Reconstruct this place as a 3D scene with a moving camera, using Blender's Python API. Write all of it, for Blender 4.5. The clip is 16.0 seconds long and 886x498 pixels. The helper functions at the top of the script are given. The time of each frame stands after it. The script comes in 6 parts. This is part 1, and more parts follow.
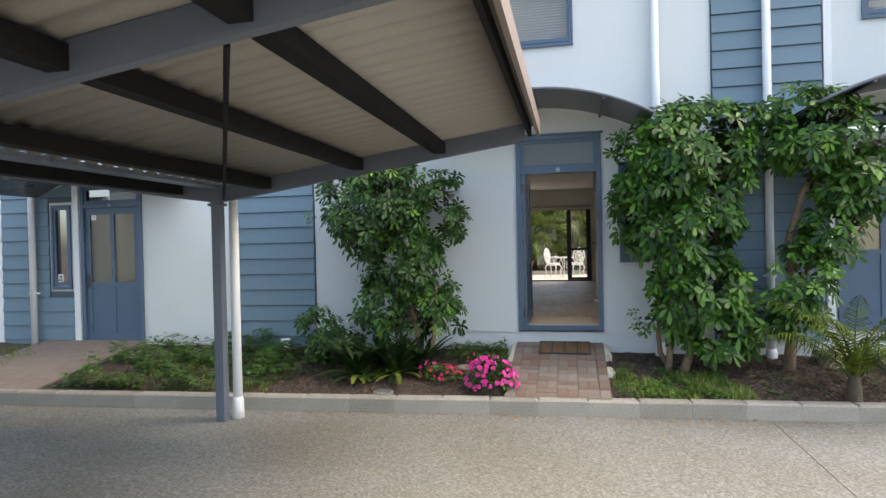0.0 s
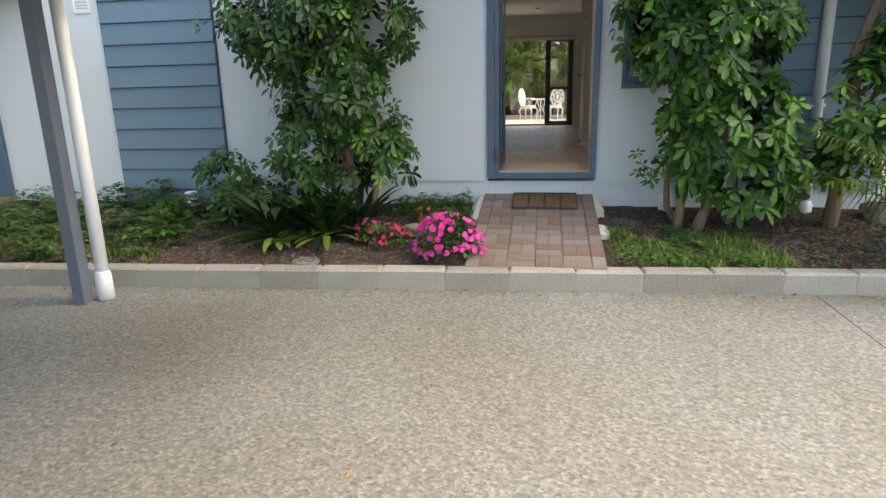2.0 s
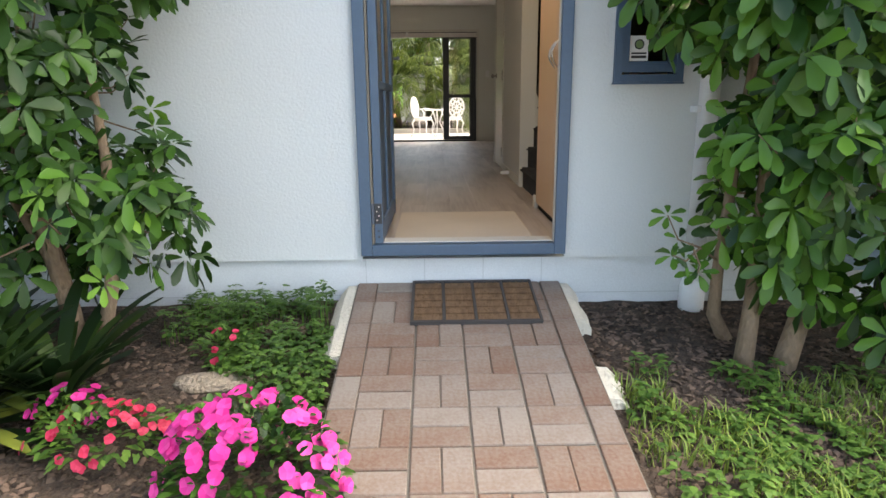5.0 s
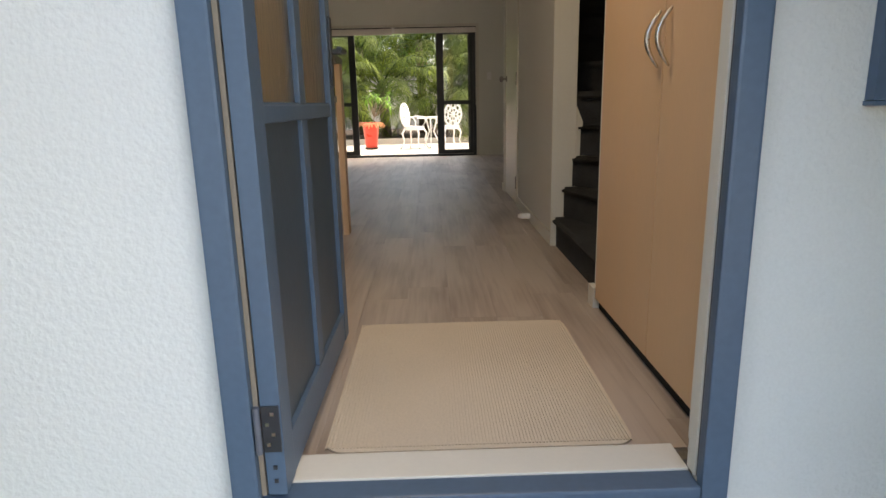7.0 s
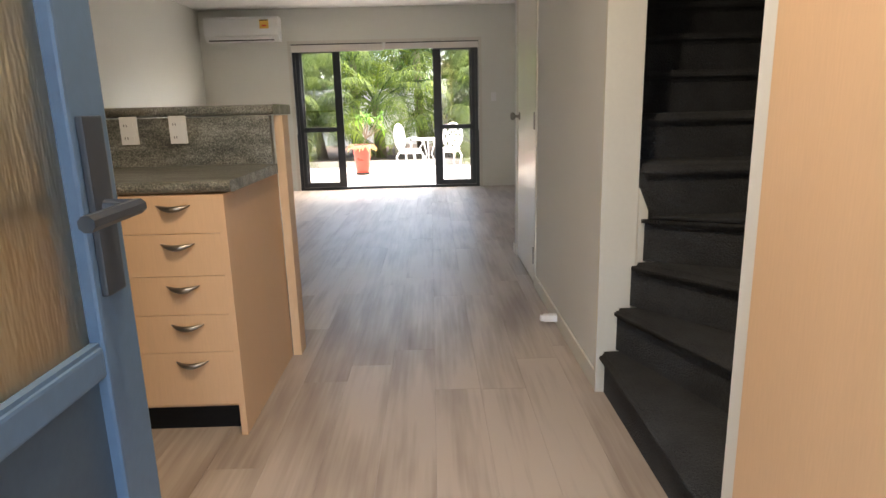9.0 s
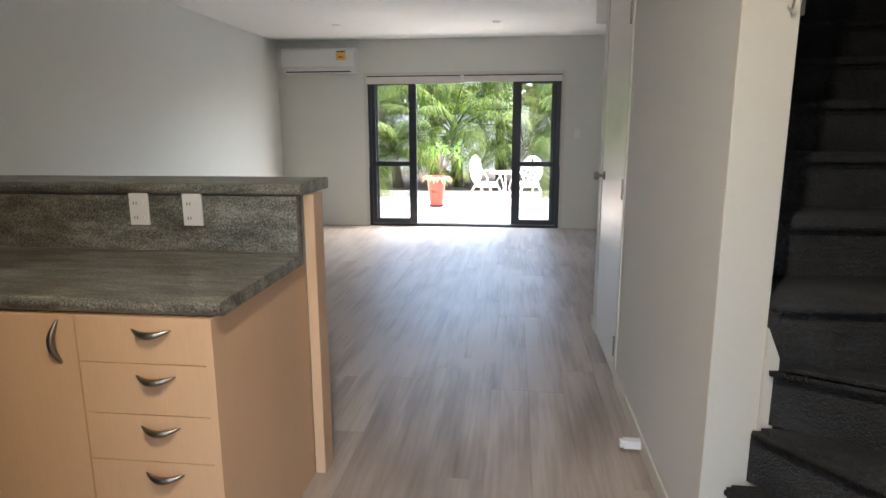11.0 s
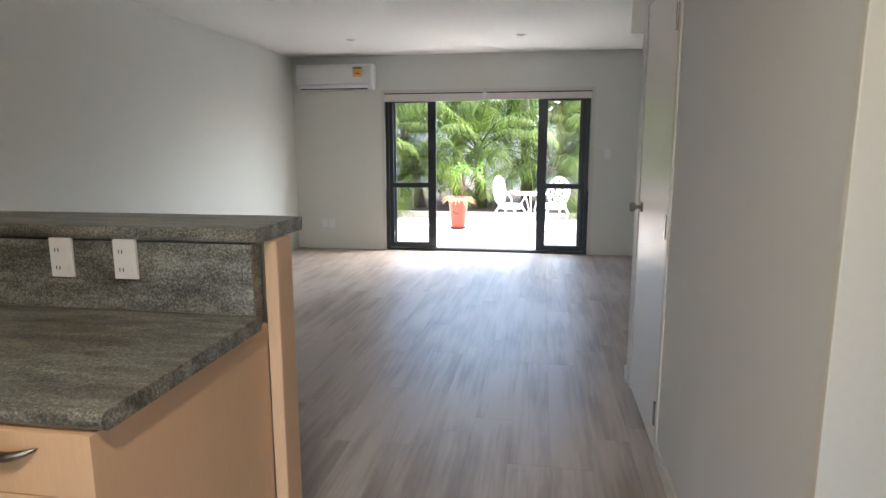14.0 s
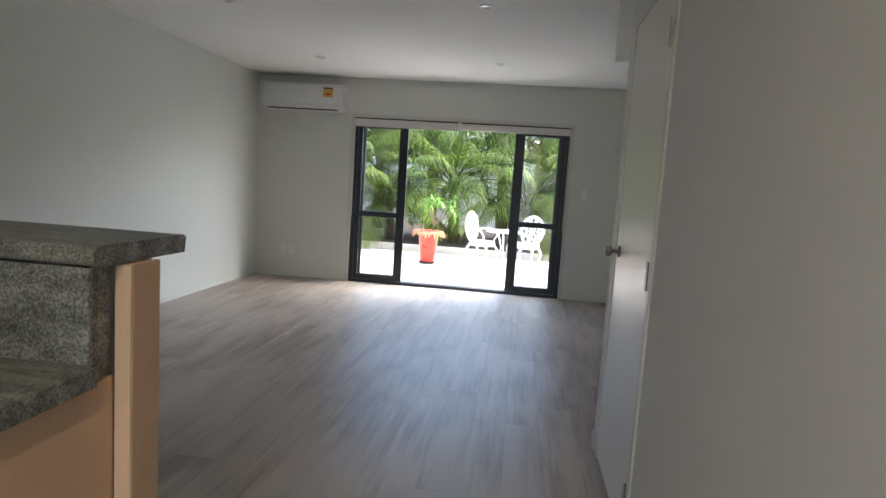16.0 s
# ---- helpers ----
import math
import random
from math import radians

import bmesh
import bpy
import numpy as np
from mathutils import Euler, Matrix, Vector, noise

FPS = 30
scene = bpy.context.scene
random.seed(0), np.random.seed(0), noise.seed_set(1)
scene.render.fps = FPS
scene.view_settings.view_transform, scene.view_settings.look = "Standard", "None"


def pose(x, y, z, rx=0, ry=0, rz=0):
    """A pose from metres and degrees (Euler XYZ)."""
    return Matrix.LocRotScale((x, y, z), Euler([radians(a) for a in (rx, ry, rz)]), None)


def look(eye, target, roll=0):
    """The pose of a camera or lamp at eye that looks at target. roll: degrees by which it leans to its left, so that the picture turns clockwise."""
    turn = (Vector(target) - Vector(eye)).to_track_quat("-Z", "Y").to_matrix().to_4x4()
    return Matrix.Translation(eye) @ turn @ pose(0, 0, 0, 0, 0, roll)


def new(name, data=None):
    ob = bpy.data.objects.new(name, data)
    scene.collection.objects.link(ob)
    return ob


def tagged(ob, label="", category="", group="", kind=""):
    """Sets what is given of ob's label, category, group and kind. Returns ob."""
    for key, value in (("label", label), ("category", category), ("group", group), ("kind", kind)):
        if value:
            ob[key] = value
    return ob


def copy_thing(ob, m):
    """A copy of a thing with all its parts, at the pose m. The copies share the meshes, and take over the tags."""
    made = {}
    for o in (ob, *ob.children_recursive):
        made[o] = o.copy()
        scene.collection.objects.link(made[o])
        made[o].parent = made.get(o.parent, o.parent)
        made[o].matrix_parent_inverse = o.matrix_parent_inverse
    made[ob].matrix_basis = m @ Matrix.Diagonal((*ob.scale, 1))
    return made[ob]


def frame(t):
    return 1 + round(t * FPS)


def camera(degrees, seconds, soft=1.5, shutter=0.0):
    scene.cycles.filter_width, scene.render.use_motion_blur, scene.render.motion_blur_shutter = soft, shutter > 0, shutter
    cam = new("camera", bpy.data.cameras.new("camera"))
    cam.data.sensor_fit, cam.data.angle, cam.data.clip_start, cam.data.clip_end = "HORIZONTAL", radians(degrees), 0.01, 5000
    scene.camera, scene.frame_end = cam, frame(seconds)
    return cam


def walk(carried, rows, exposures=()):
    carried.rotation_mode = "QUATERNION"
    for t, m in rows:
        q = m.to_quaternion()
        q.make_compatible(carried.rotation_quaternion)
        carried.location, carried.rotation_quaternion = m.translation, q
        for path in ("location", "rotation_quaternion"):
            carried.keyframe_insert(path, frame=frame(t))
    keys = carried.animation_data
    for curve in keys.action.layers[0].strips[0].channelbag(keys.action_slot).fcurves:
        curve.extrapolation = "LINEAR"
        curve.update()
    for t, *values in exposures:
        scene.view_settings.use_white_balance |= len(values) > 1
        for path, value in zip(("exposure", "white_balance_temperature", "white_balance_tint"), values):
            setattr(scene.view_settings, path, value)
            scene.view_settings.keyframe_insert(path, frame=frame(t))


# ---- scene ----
cam = camera(72.4, 16.0)
PATH = [
    (0, (0.168, 0.598, 1.065), (-0.246, 2.555, 1.046), -1.3),
    (0.5, (0.222, 0.795, 0.965), (-0.129, 2.75, 0.737), -1.5),
    (1, (0.131, 1.253, 0.855), (-0.216, 3.193, 0.513), -1.4),
    (1.5, (0.099, 1.745, 0.818), (-0.237, 3.676, 0.421), -1.6),
    (2, (0.052, 2.25, 0.793), (-0.269, 4.159, 0.292), -1.3),
    (2.5, (-0.013, 2.794, 0.772), (-0.34, 4.698, 0.255), -0.9),
    (3, (-0.068, 3.279, 0.765), (-0.304, 5.198, 0.253), -0.3),
    (3.5, (-0.099, 3.74, 0.763), (-0.147, 5.682, 0.287), -0.8),
    (3.7, (-0.115, 3.927, 0.76), (-0.097, 5.869, 0.281), -0.3),
    (5.8, (-0.081, 5.879, 0.7), (-0.051, 7.829, 0.255), -0.8),
    (6, (-0.063, 6.068, 0.713), (0.02, 8.018, 0.275), -0.4),
    (6.5, (-0.063, 6.552, 0.738), (-0.017, 8.501, 0.293), -1.4),
    (7, (-0.056, 6.957, 0.81), (-0.024, 8.902, 0.344), -1.3),
    (7.5, (0.0, 7.267, 0.892), (0.128, 9.206, 0.419), -1.0),
    (8, (0.006, 7.602, 0.905), (0.085, 9.549, 0.456), -0.4),
    (8.2, (0.009, 7.751, 0.94), (0.071, 9.698, 0.489), -0.9),
    (10.3, (0.055, 8.705, 1.248), (0.008, 10.656, 0.808), -0.2),
    (10.5, (0.066, 8.756, 1.277), (-0.009, 10.709, 0.855), -0.0),
    (11, (0.093, 8.769, 1.283), (-0.134, 10.717, 0.894), -0.2),
    (11.5, (0.094, 8.787, 1.34), (-0.226, 10.721, 0.943), 0.0),
    (12, (0.097, 8.776, 1.342), (-0.255, 10.715, 1.003), -0.4),
    (12.5, (0.133, 8.769, 1.32), (-0.281, 10.699, 1.0), -0.5),
    (13, (0.14, 8.838, 1.293), (-0.224, 10.781, 0.989), -0.9),
    (13.5, (0.106, 8.994, 1.308), (-0.276, 10.935, 1.015), -0.8),
    (14, (0.118, 9.251, 1.318), (-0.197, 11.197, 0.982), -0.1),
    (14.5, (0.109, 9.439, 1.294), (-0.05, 11.416, 1.04), 1.2),
    (15, (0.149, 9.505, 1.3), (-0.143, 11.471, 1.081), 2.1),
    (15.5, (0.162, 9.568, 1.293), (-0.203, 11.522, 1.074), 3.0),
    (16, (0.17, 9.675, 1.269), (-0.07, 11.648, 1.048), 3.7),
]
EXPOSURES = [(0.0, 2.1, 7300, 7), (0.8, 2.1, 7600, 7), (2.0, 2.2, 7600, 6), (3.5, 2.38, 7500, 5), (5.8, 3.1, 7900, 9), (7.0, 2.95, 8100, 9), (8.2, 3.8, 7800, 9), (10.3, 4.3, 6200, 6),
             (13.0, 4.3, 6200, 6), (14.5, 4.2, 6050, 5), (16.0, 3.75, 6000, 4)]
walk(cam, [(t, look(eye, target, roll)) for t, eye, target, roll in PATH], EXPOSURES)

# world and sun: bright overcast
world = bpy.data.worlds.new("world")
scene.world = world
world.use_nodes = True
wn = world.node_tree
sky = wn.nodes.new("ShaderNodeTexSky")
sky.sky_type = "NISHITA"
sky.sun_disc = False
sky.sun_elevation = radians(51)
sky.sun_rotation = radians(72)
sky.dust_density = 3.5
sky.air_density = 0.8
sky.ozone_density = 0.6
wn.links.new(sky.outputs[0], wn.nodes["Background"].inputs[0])
wn.nodes["Background"].inputs[1].default_value = 0.15
sun = new("sun", bpy.data.lights.new("sun", "SUN"))
sun.data.energy = 0.68
sun.data.angle = radians(104)
sun.data.color = (1.0, 0.98, 0.94)
sun.matrix_world = look((0.75, 0.25, 1.0), (0, 0, 0))



# ---- materials ----
def mat(name, colour, rough=0.6, vary=0.12, scale=6.0, fine=90.0, bump=0.15, metal=0.0, stretch=(1, 1, 1), second=None, mix=0.5, rnd=0.0, island=0.0, spec=0.5, bscale=None, dist=0.004):
    """A two-scale procedural surface: broad stains and fine grain in colour and relief."""
    m = bpy.data.materials.new(name)
    m.use_nodes = True
    n, l = m.node_tree.nodes, m.node_tree.links
    b = n["Principled BSDF"]
    co = n.new("ShaderNodeTexCoord")
    mp = n.new("ShaderNodeMapping")
    mp.inputs["Scale"].default_value = stretch
    l.new(co.outputs["Object"], mp.inputs[0])
    big, small = n.new("ShaderNodeTexNoise"), n.new("ShaderNodeTexNoise")
    big.inputs["Scale"].default_value, small.inputs["Scale"].default_value = scale, fine
    big.inputs["Detail"].default_value, small.inputs["Detail"].default_value = 5, 4
    l.new(mp.outputs[0], big.inputs[0])
    l.new(mp.outputs[0], small.inputs[0])
    add = n.new("ShaderNodeMath")
    add.operation = "ADD"
    l.new(big.outputs[0], add.inputs[0])
    l.new(small.outputs[0], add.inputs[1])
    last = add.outputs[0]
    if rnd or island:
        src = n.new("ShaderNodeObjectInfo").outputs["Random"] if rnd else n.new("ShaderNodeNewGeometry").outputs["Random Per Island"]
        ma = n.new("ShaderNodeMath")
        ma.operation = "MULTIPLY_ADD"
        ma.inputs[1].default_value = 2 * (rnd or island)
        l.new(src, ma.inputs[0])
        l.new(last, ma.inputs[2])
        sub = n.new("ShaderNodeMath")
        sub.operation = "SUBTRACT"
        sub.inputs[1].default_value = rnd or island
        l.new(ma.outputs[0], sub.inputs[0])
        last = sub.outputs[0]
    ramp = n.new("ShaderNodeMapRange")
    ramp.inputs["From Min"].default_value, ramp.inputs["From Max"].default_value = 0.55, 1.45
    l.new(last, ramp.inputs["Value"])
    cm = n.new("ShaderNodeMix")
    cm.data_type = "RGBA"
    c = Vector(colour)
    lo = c * (1 - vary)
    hi = Vector(second) if second else c * (1 + vary)
    cm.inputs[6].default_value = (*lo, 1)
    cm.inputs[7].default_value = (*hi, 1)
    l.new(ramp.outputs[0], cm.inputs[0])
    l.new(cm.outputs[2], b.inputs["Base Color"])
    b.inputs["Roughness"].default_value = rough
    b.inputs["Metallic"].default_value = metal
    b.inputs["Specular IOR Level"].default_value = spec
    rr = n.new("ShaderNodeMapRange")
    rr.inputs["To Min"].default_value, rr.inputs["To Max"].default_value = max(0.02, rough - 0.1), min(1, rough + 0.1)
    l.new(big.outputs[0], rr.inputs["Value"])
    l.new(rr.outputs[0], b.inputs["Roughness"])
    if bump:
        bp = n.new("ShaderNodeBump")
        bp.inputs["Strength"].default_value, bp.inputs["Distance"].default_value = bump, dist
        src = small
        if bscale:
            src = n.new("ShaderNodeTexNoise")
            src.inputs["Scale"].default_value, src.inputs["Detail"].default_value = bscale, 3
            l.new(mp.outputs[0], src.inputs[0])
        l.new(src.outputs[0], bp.inputs["Height"])
        l.new(bp.outputs[0], b.inputs["Normal"])
    return m


def leafmat(name, dark, light, rough=0.48, through_light=0.18, spec=0.32):
    """Leaves: each one its own green, a little light coming through."""
    m = bpy.data.materials.new(name)
    m.use_nodes = True
    n, l = m.node_tree.nodes, m.node_tree.links
    b = n["Principled BSDF"]
    g = n.new("ShaderNodeNewGeometry")
    r = n.new("ShaderNodeValToRGB")
    r.color_ramp.elements[0].color, r.color_ramp.elements[1].color = (*dark, 1), (*light, 1)
    r.color_ramp.elements[1].position = 0.95
    no = n.new("ShaderNodeTexNoise")
    no.inputs["Scale"].default_value = 2.2
    ad = n.new("ShaderNodeMath")
    ad.operation = "MULTIPLY"
    l.new(g.outputs["Random Per Island"], ad.inputs[0])
    l.new(no.outputs[0], ad.inputs[1])
    ad2 = n.new("ShaderNodeMath")
    ad2.operation = "MULTIPLY"
    ad2.inputs[1].default_value = 1.7
    l.new(ad.outputs[0], ad2.inputs[0])
    l.new(ad2.outputs[0], r.inputs[0])
    l.new(r.outputs[0], b.inputs["Base Color"])
    b.inputs["Roughness"].default_value = rough
    b.inputs["Specular IOR Level"].default_value = spec
    t = n.new("ShaderNodeBsdfTranslucent")
    l.new(r.outputs[0], t.inputs[0])
    mx = n.new("ShaderNodeMixShader")
    mx.inputs[0].default_value = through_light
    l.new(b.outputs[0], mx.inputs[1])
    l.new(t.outputs[0], mx.inputs[2])
    l.new(mx.outputs[0], n["Material Output"].inputs[0])
    return m


def glassmat(name, tint=(1, 1, 1), rough=0.0, wavy=0.0):
    m = bpy.data.materials.new(name)
    m.use_nodes = True
    n, l = m.node_tree.nodes, m.node_tree.links
    b = n["Principled BSDF"]
    b.inputs["Base Color"].default_value = (*tint, 1)
    b.inputs["Roughness"].default_value = rough
    b.inputs["Transmission Weight"].default_value = 1.0
    b.inputs["IOR"].default_value = 1.45
    if wavy:
        no = n.new("ShaderNodeTexNoise")
        no.inputs["Scale"].default_value = 60
        co = n.new("ShaderNodeTexCoord")
        mp = n.new("ShaderNodeMapping")
        mp.inputs["Scale"].default_value = (1.0, 1.0, 0.25)
        l.new(co.outputs["Object"], mp.inputs[0])
        l.new(mp.outputs[0], no.inputs[0])
        bp = n.new("ShaderNodeBump")
        bp.inputs["Strength"].default_value, bp.inputs["Distance"].default_value = wavy, 0.02
        l.new(no.outputs[0], bp.inputs["Height"])
        l.new(bp.outputs[0], b.inputs["Normal"])
    return m


def granite(name):
    """Speckled stone pattern: fine dark and pale grains, thinned and thickened in slanting veins, with brownish clouds."""
    m = bpy.data.materials.new(name)
    m.use_nodes = True
    n, l = m.node_tree.nodes, m.node_tree.links
    b = n["Principled BSDF"]
    co = n.new("ShaderNodeTexCoord")
    outs = []
    for s, st, turn, d, ro in ((190, (1, 1, 1), 0, 5, 0.72), (7.0, (0.8, 3.2, 3.2), 35, 5, 0.62), (3.2, (1, 1.6, 1), 20, 4, 0.6)):
        mp, t = n.new("ShaderNodeMapping"), n.new("ShaderNodeTexNoise")
        mp.inputs["Scale"].default_value = st
        mp.inputs["Rotation"].default_value = (radians(turn), radians(turn), radians(turn))
        l.new(co.outputs["Object"], mp.inputs[0])
        t.inputs["Scale"].default_value, t.inputs["Detail"].default_value, t.inputs["Roughness"].default_value = s, d, ro
        l.new(mp.outputs[0], t.inputs["Vector"])
        outs.append(t.outputs[0])
    ad = n.new("ShaderNodeMath")
    ad.operation = "MULTIPLY_ADD"
    ad.inputs[1].default_value = 0.55
    l.new(outs[1], ad.inputs[0])
    l.new(outs[0], ad.inputs[2])
    r = n.new("ShaderNodeValToRGB")
    e = r.color_ramp.elements
    e[0].position, e[0].color = 0.62, (0.050, 0.056, 0.052, 1)
    e[1].position, e[1].color = 0.93, (0.40, 0.41, 0.375, 1)
    for p, c in ((0.72, (0.128, 0.131, 0.116, 1)), (0.81, (0.215, 0.218, 0.195, 1))):
        x = e.new(p)
        x.color = c
    l.new(ad.outputs[0], r.inputs[0])
    r2 = n.new("ShaderNodeValToRGB")
    e = r2.color_ramp.elements
    e[0].position, e[0].color = 0.36, (0.60, 0.52, 0.43, 1)
    e[1].position, e[1].color = 0.62, (1, 1, 1, 1)
    l.new(outs[2], r2.inputs[0])
    mx = n.new("ShaderNodeMix")
    mx.data_type, mx.blend_type = "RGBA", "MULTIPLY"
    mx.inputs[0].default_value = 0.8
    l.new(r.outputs[0], mx.inputs[6])
    l.new(r2.outputs[0], mx.inputs[7])
    l.new(mx.outputs[2], b.inputs["Base Color"])
    b.inputs["Roughness"].default_value = 0.34
    return m


def vinyl_plank(name):
    """Printed oak planks: each board a shade of its own, soft streaks along it, cloudy wear across."""
    m = bpy.data.materials.new(name)
    m.use_nodes = True
    n, l = m.node_tree.nodes, m.node_tree.links
    b = n["Principled BSDF"]
    geo, inf = n.new("ShaderNodeNewGeometry"), n.new("ShaderNodeObjectInfo")
    off = n.new("ShaderNodeVectorMath")
    off.operation = "MULTIPLY_ADD"
    off.inputs[1].default_value = (31, 17, 53)
    l.new(inf.outputs["Random"], off.inputs[0])
    l.new(geo.outputs["Position"], off.inputs[2])
    vals = []
    for scale, st, d, src in ((1.0, (9, 1.3, 1), 3, off), (1.0, (55, 2.4, 1), 2, off), (1.1, (1.0, 0.7, 1), 2, geo)):
        mp, t = n.new("ShaderNodeMapping"), n.new("ShaderNodeTexNoise")
        mp.inputs["Scale"].default_value = st
        l.new(src.outputs[0] if src is off else geo.outputs["Position"], mp.inputs[0])
        t.inputs["Scale"].default_value, t.inputs["Detail"].default_value = scale, d
        l.new(mp.outputs[0], t.inputs["Vector"])
        vals.append(t.outputs[0])
    last = None
    for v, k in ((vals[0], 0.60), (vals[1], 0.27), (vals[2], 0.64), (inf.outputs["Random"], 0.045)):
        ma = n.new("ShaderNodeMath")
        ma.operation = "MULTIPLY_ADD"
        ma.inputs[1].default_value = k
        l.new(v, ma.inputs[0])
        if last:
            l.new(last, ma.inputs[2])
        else:
            ma.inputs[2].default_value = 0.0
        last = ma.outputs[0]
    r = n.new("ShaderNodeValToRGB")
    e = r.color_ramp.elements
    e[0].position, e[0].color = 0.47, (0.175, 0.130, 0.103, 1)
    e[1].position, e[1].color = 0.87, (0.45, 0.385, 0.33, 1)
    x = e.new(0.67)
    x.color = (0.295, 0.238, 0.197, 1)
    l.new(last, r.inputs[0])
    l.new(r.outputs[0], b.inputs["Base Color"])
    rr = n.new("ShaderNodeMapRange")
    rr.inputs["To Min"].default_value, rr.inputs["To Max"].default_value = 0.35, 0.47
    l.new(vals[2], rr.inputs["Value"])
    l.new(rr.outputs[0], b.inputs["Roughness"])
    b.inputs["Specular IOR Level"].default_value = 0.75
    bp = n.new("ShaderNodeBump")
    bp.inputs["Strength"].default_value, bp.inputs["Distance"].default_value = 0.03, 0.002
    l.new(vals[1], bp.inputs["Height"])
    l.new(bp.outputs[0], b.inputs["Normal"])
    return m


def aggregate(name):
    """Weathered concrete with pale and dark stones showing, stained at large scale."""
    m = bpy.data.materials.new(name)
    m.use_nodes = True
    n, l = m.node_tree.nodes, m.node_tree.links
    b = n["Principled BSDF"]
    co = n.new("ShaderNodeTexCoord")
    vo, no, st = n.new("ShaderNodeTexVoronoi"), n.new("ShaderNodeTexNoise"), n.new("ShaderNodeTexNoise")
    vo.inputs["Scale"].default_value, no.inputs["Scale"].default_value, st.inputs["Scale"].default_value = 72, 38, 0.55
    no.inputs["Detail"].default_value, st.inputs["Detail"].default_value = 6, 7
    for t in (vo, no, st):
        l.new(co.outputs["Object"], t.inputs["Vector"])
    sep = n.new("ShaderNodeSeparateColor")
    l.new(vo.outputs["Color"], sep.inputs[0])
    r = n.new("ShaderNodeValToRGB")
    e = r.color_ramp.elements
    e[0].position, e[0].color = 0.0, (0.087, 0.087, 0.082, 1)
    e[1].position, e[1].color = 1.0, (0.43, 0.435, 0.42, 1)
    x = e.new(0.25)
    x.color = (0.183, 0.178, 0.167, 1)
    x = e.new(0.75)
    x.color = (0.27, 0.267, 0.249, 1)
    l.new(sep.outputs[0], r.inputs[0])
    r2 = n.new("ShaderNodeValToRGB")
    e = r2.color_ramp.elements
    e[0].position, e[0].color = 0.38, (0.161, 0.155, 0.139, 1)
    e[1].position, e[1].color = 0.62, (0.30, 0.302, 0.292, 1)
    l.new(no.outputs[0], r2.inputs[0])
    m1 = n.new("ShaderNodeMix")
    m1.data_type = "RGBA"
    m1.inputs[0].default_value = 0.5
    l.new(r.outputs[0], m1.inputs[6])
    l.new(r2.outputs[0], m1.inputs[7])
    r3 = n.new("ShaderNodeValToRGB")
    e = r3.color_ramp.elements
    e[0].position, e[0].color = 0.35, (0.72, 0.68, 0.60, 1)
    e[1].position, e[1].color = 0.62, (0.88, 0.88, 0.875, 1)
    l.new(st.outputs[0], r3.inputs[0])
    m2 = n.new("ShaderNodeMix")
    m2.data_type, m2.blend_type = "RGBA", "MULTIPLY"
    m2.inputs[0].default_value = 1.0
    l.new(m1.outputs[2], m2.inputs[6])
    l.new(r3.outputs[0], m2.inputs[7])
    l.new(m2.outputs[2], b.inputs["Base Color"])
    b.inputs["Roughness"].default_value = 0.7
    bp = n.new("ShaderNodeBump")
    bp.inputs["Strength"].default_value, bp.inputs["Distance"].default_value = 0.4, 0.005
    l.new(vo.outputs["Distance"], bp.inputs["Height"])
    l.new(bp.outputs[0], b.inputs["Normal"])
    return m


def glow(name, colour, strength):
    m = bpy.data.materials.new(name)
    m.use_nodes = True
    b = m.node_tree.nodes["Principled BSDF"]
    b.inputs["Emission Color"].default_value = (*colour, 1)
    b.inputs["Emission Strength"].default_value = strength
    return m


M = {}
# glowing lens of the added hall downlight, which stays out of view
M["lamp"] = glow("unseen_lamp_lens", (1.0, 0.80, 0.58), 12.0)
M["stucco"] = mat("pale_stucco", (0.62, 0.66, 0.665), 0.85, 0.06, 1.4, 140, 0.55, bscale=70, dist=0.005)
M["plinth"] = mat("painted_plinth", (0.58, 0.62, 0.64), 0.75, 0.12, 2.5, 120, 0.2)
M["siding"] = mat("blue_siding", (0.130, 0.205, 0.260), 0.55, 0.10, 2.5, 70, 0.1, stretch=(0.4, 1, 3), rnd=0.15)
M["blue"] = mat("blue_joinery_paint", (0.068, 0.116, 0.182), 0.42, 0.10, 3, 60, 0.08)
M["bluepanel"] = mat("blue_door_panel", (0.040, 0.066, 0.095), 0.40, 0.14, 2.2, 60, 0.08)
M["pipe"] = mat("white_pvc", (0.74, 0.76, 0.78), 0.4, 0.05, 3, 50, 0.03)
M["concrete"] = aggregate("exposed_aggregate")
M["kerb"] = mat("kerb_concrete", (0.30, 0.272, 0.222), 0.85, 0.36, 1.6, 70, 0.4, second=(0.42, 0.395, 0.345), rnd=0.16)
M["soil"] = mat("bark_mulch", (0.042, 0.029, 0.021), 0.95, 0.5, 9, 60, 1.0, second=(0.10, 0.07, 0.05), dist=0.02)
M["chip"] = mat("bark_chip", (0.062, 0.042, 0.030), 0.9, 0.6, 10, 60, 0.3, second=(0.16, 0.11, 0.08), island=0.5)
M["brick"] = mat("clay_paver", (0.20, 0.118, 0.082), 0.88, 0.22, 7, 90, 0.6, second=(0.235, 0.205, 0.178), rnd=0.34)
M["mortar"] = mat("sand_joint", (0.17, 0.155, 0.13), 0.95, 0.25, 9, 120, 0.4)
M["haunch"] = mat("rough_mortar", (0.66, 0.62, 0.52), 0.9, 0.12, 12, 60, 0.8, dist=0.02)
M["steel"] = mat("grey_painted_steel", (0.105, 0.122, 0.155), 0.45, 0.12, 3, 60, 0.06)
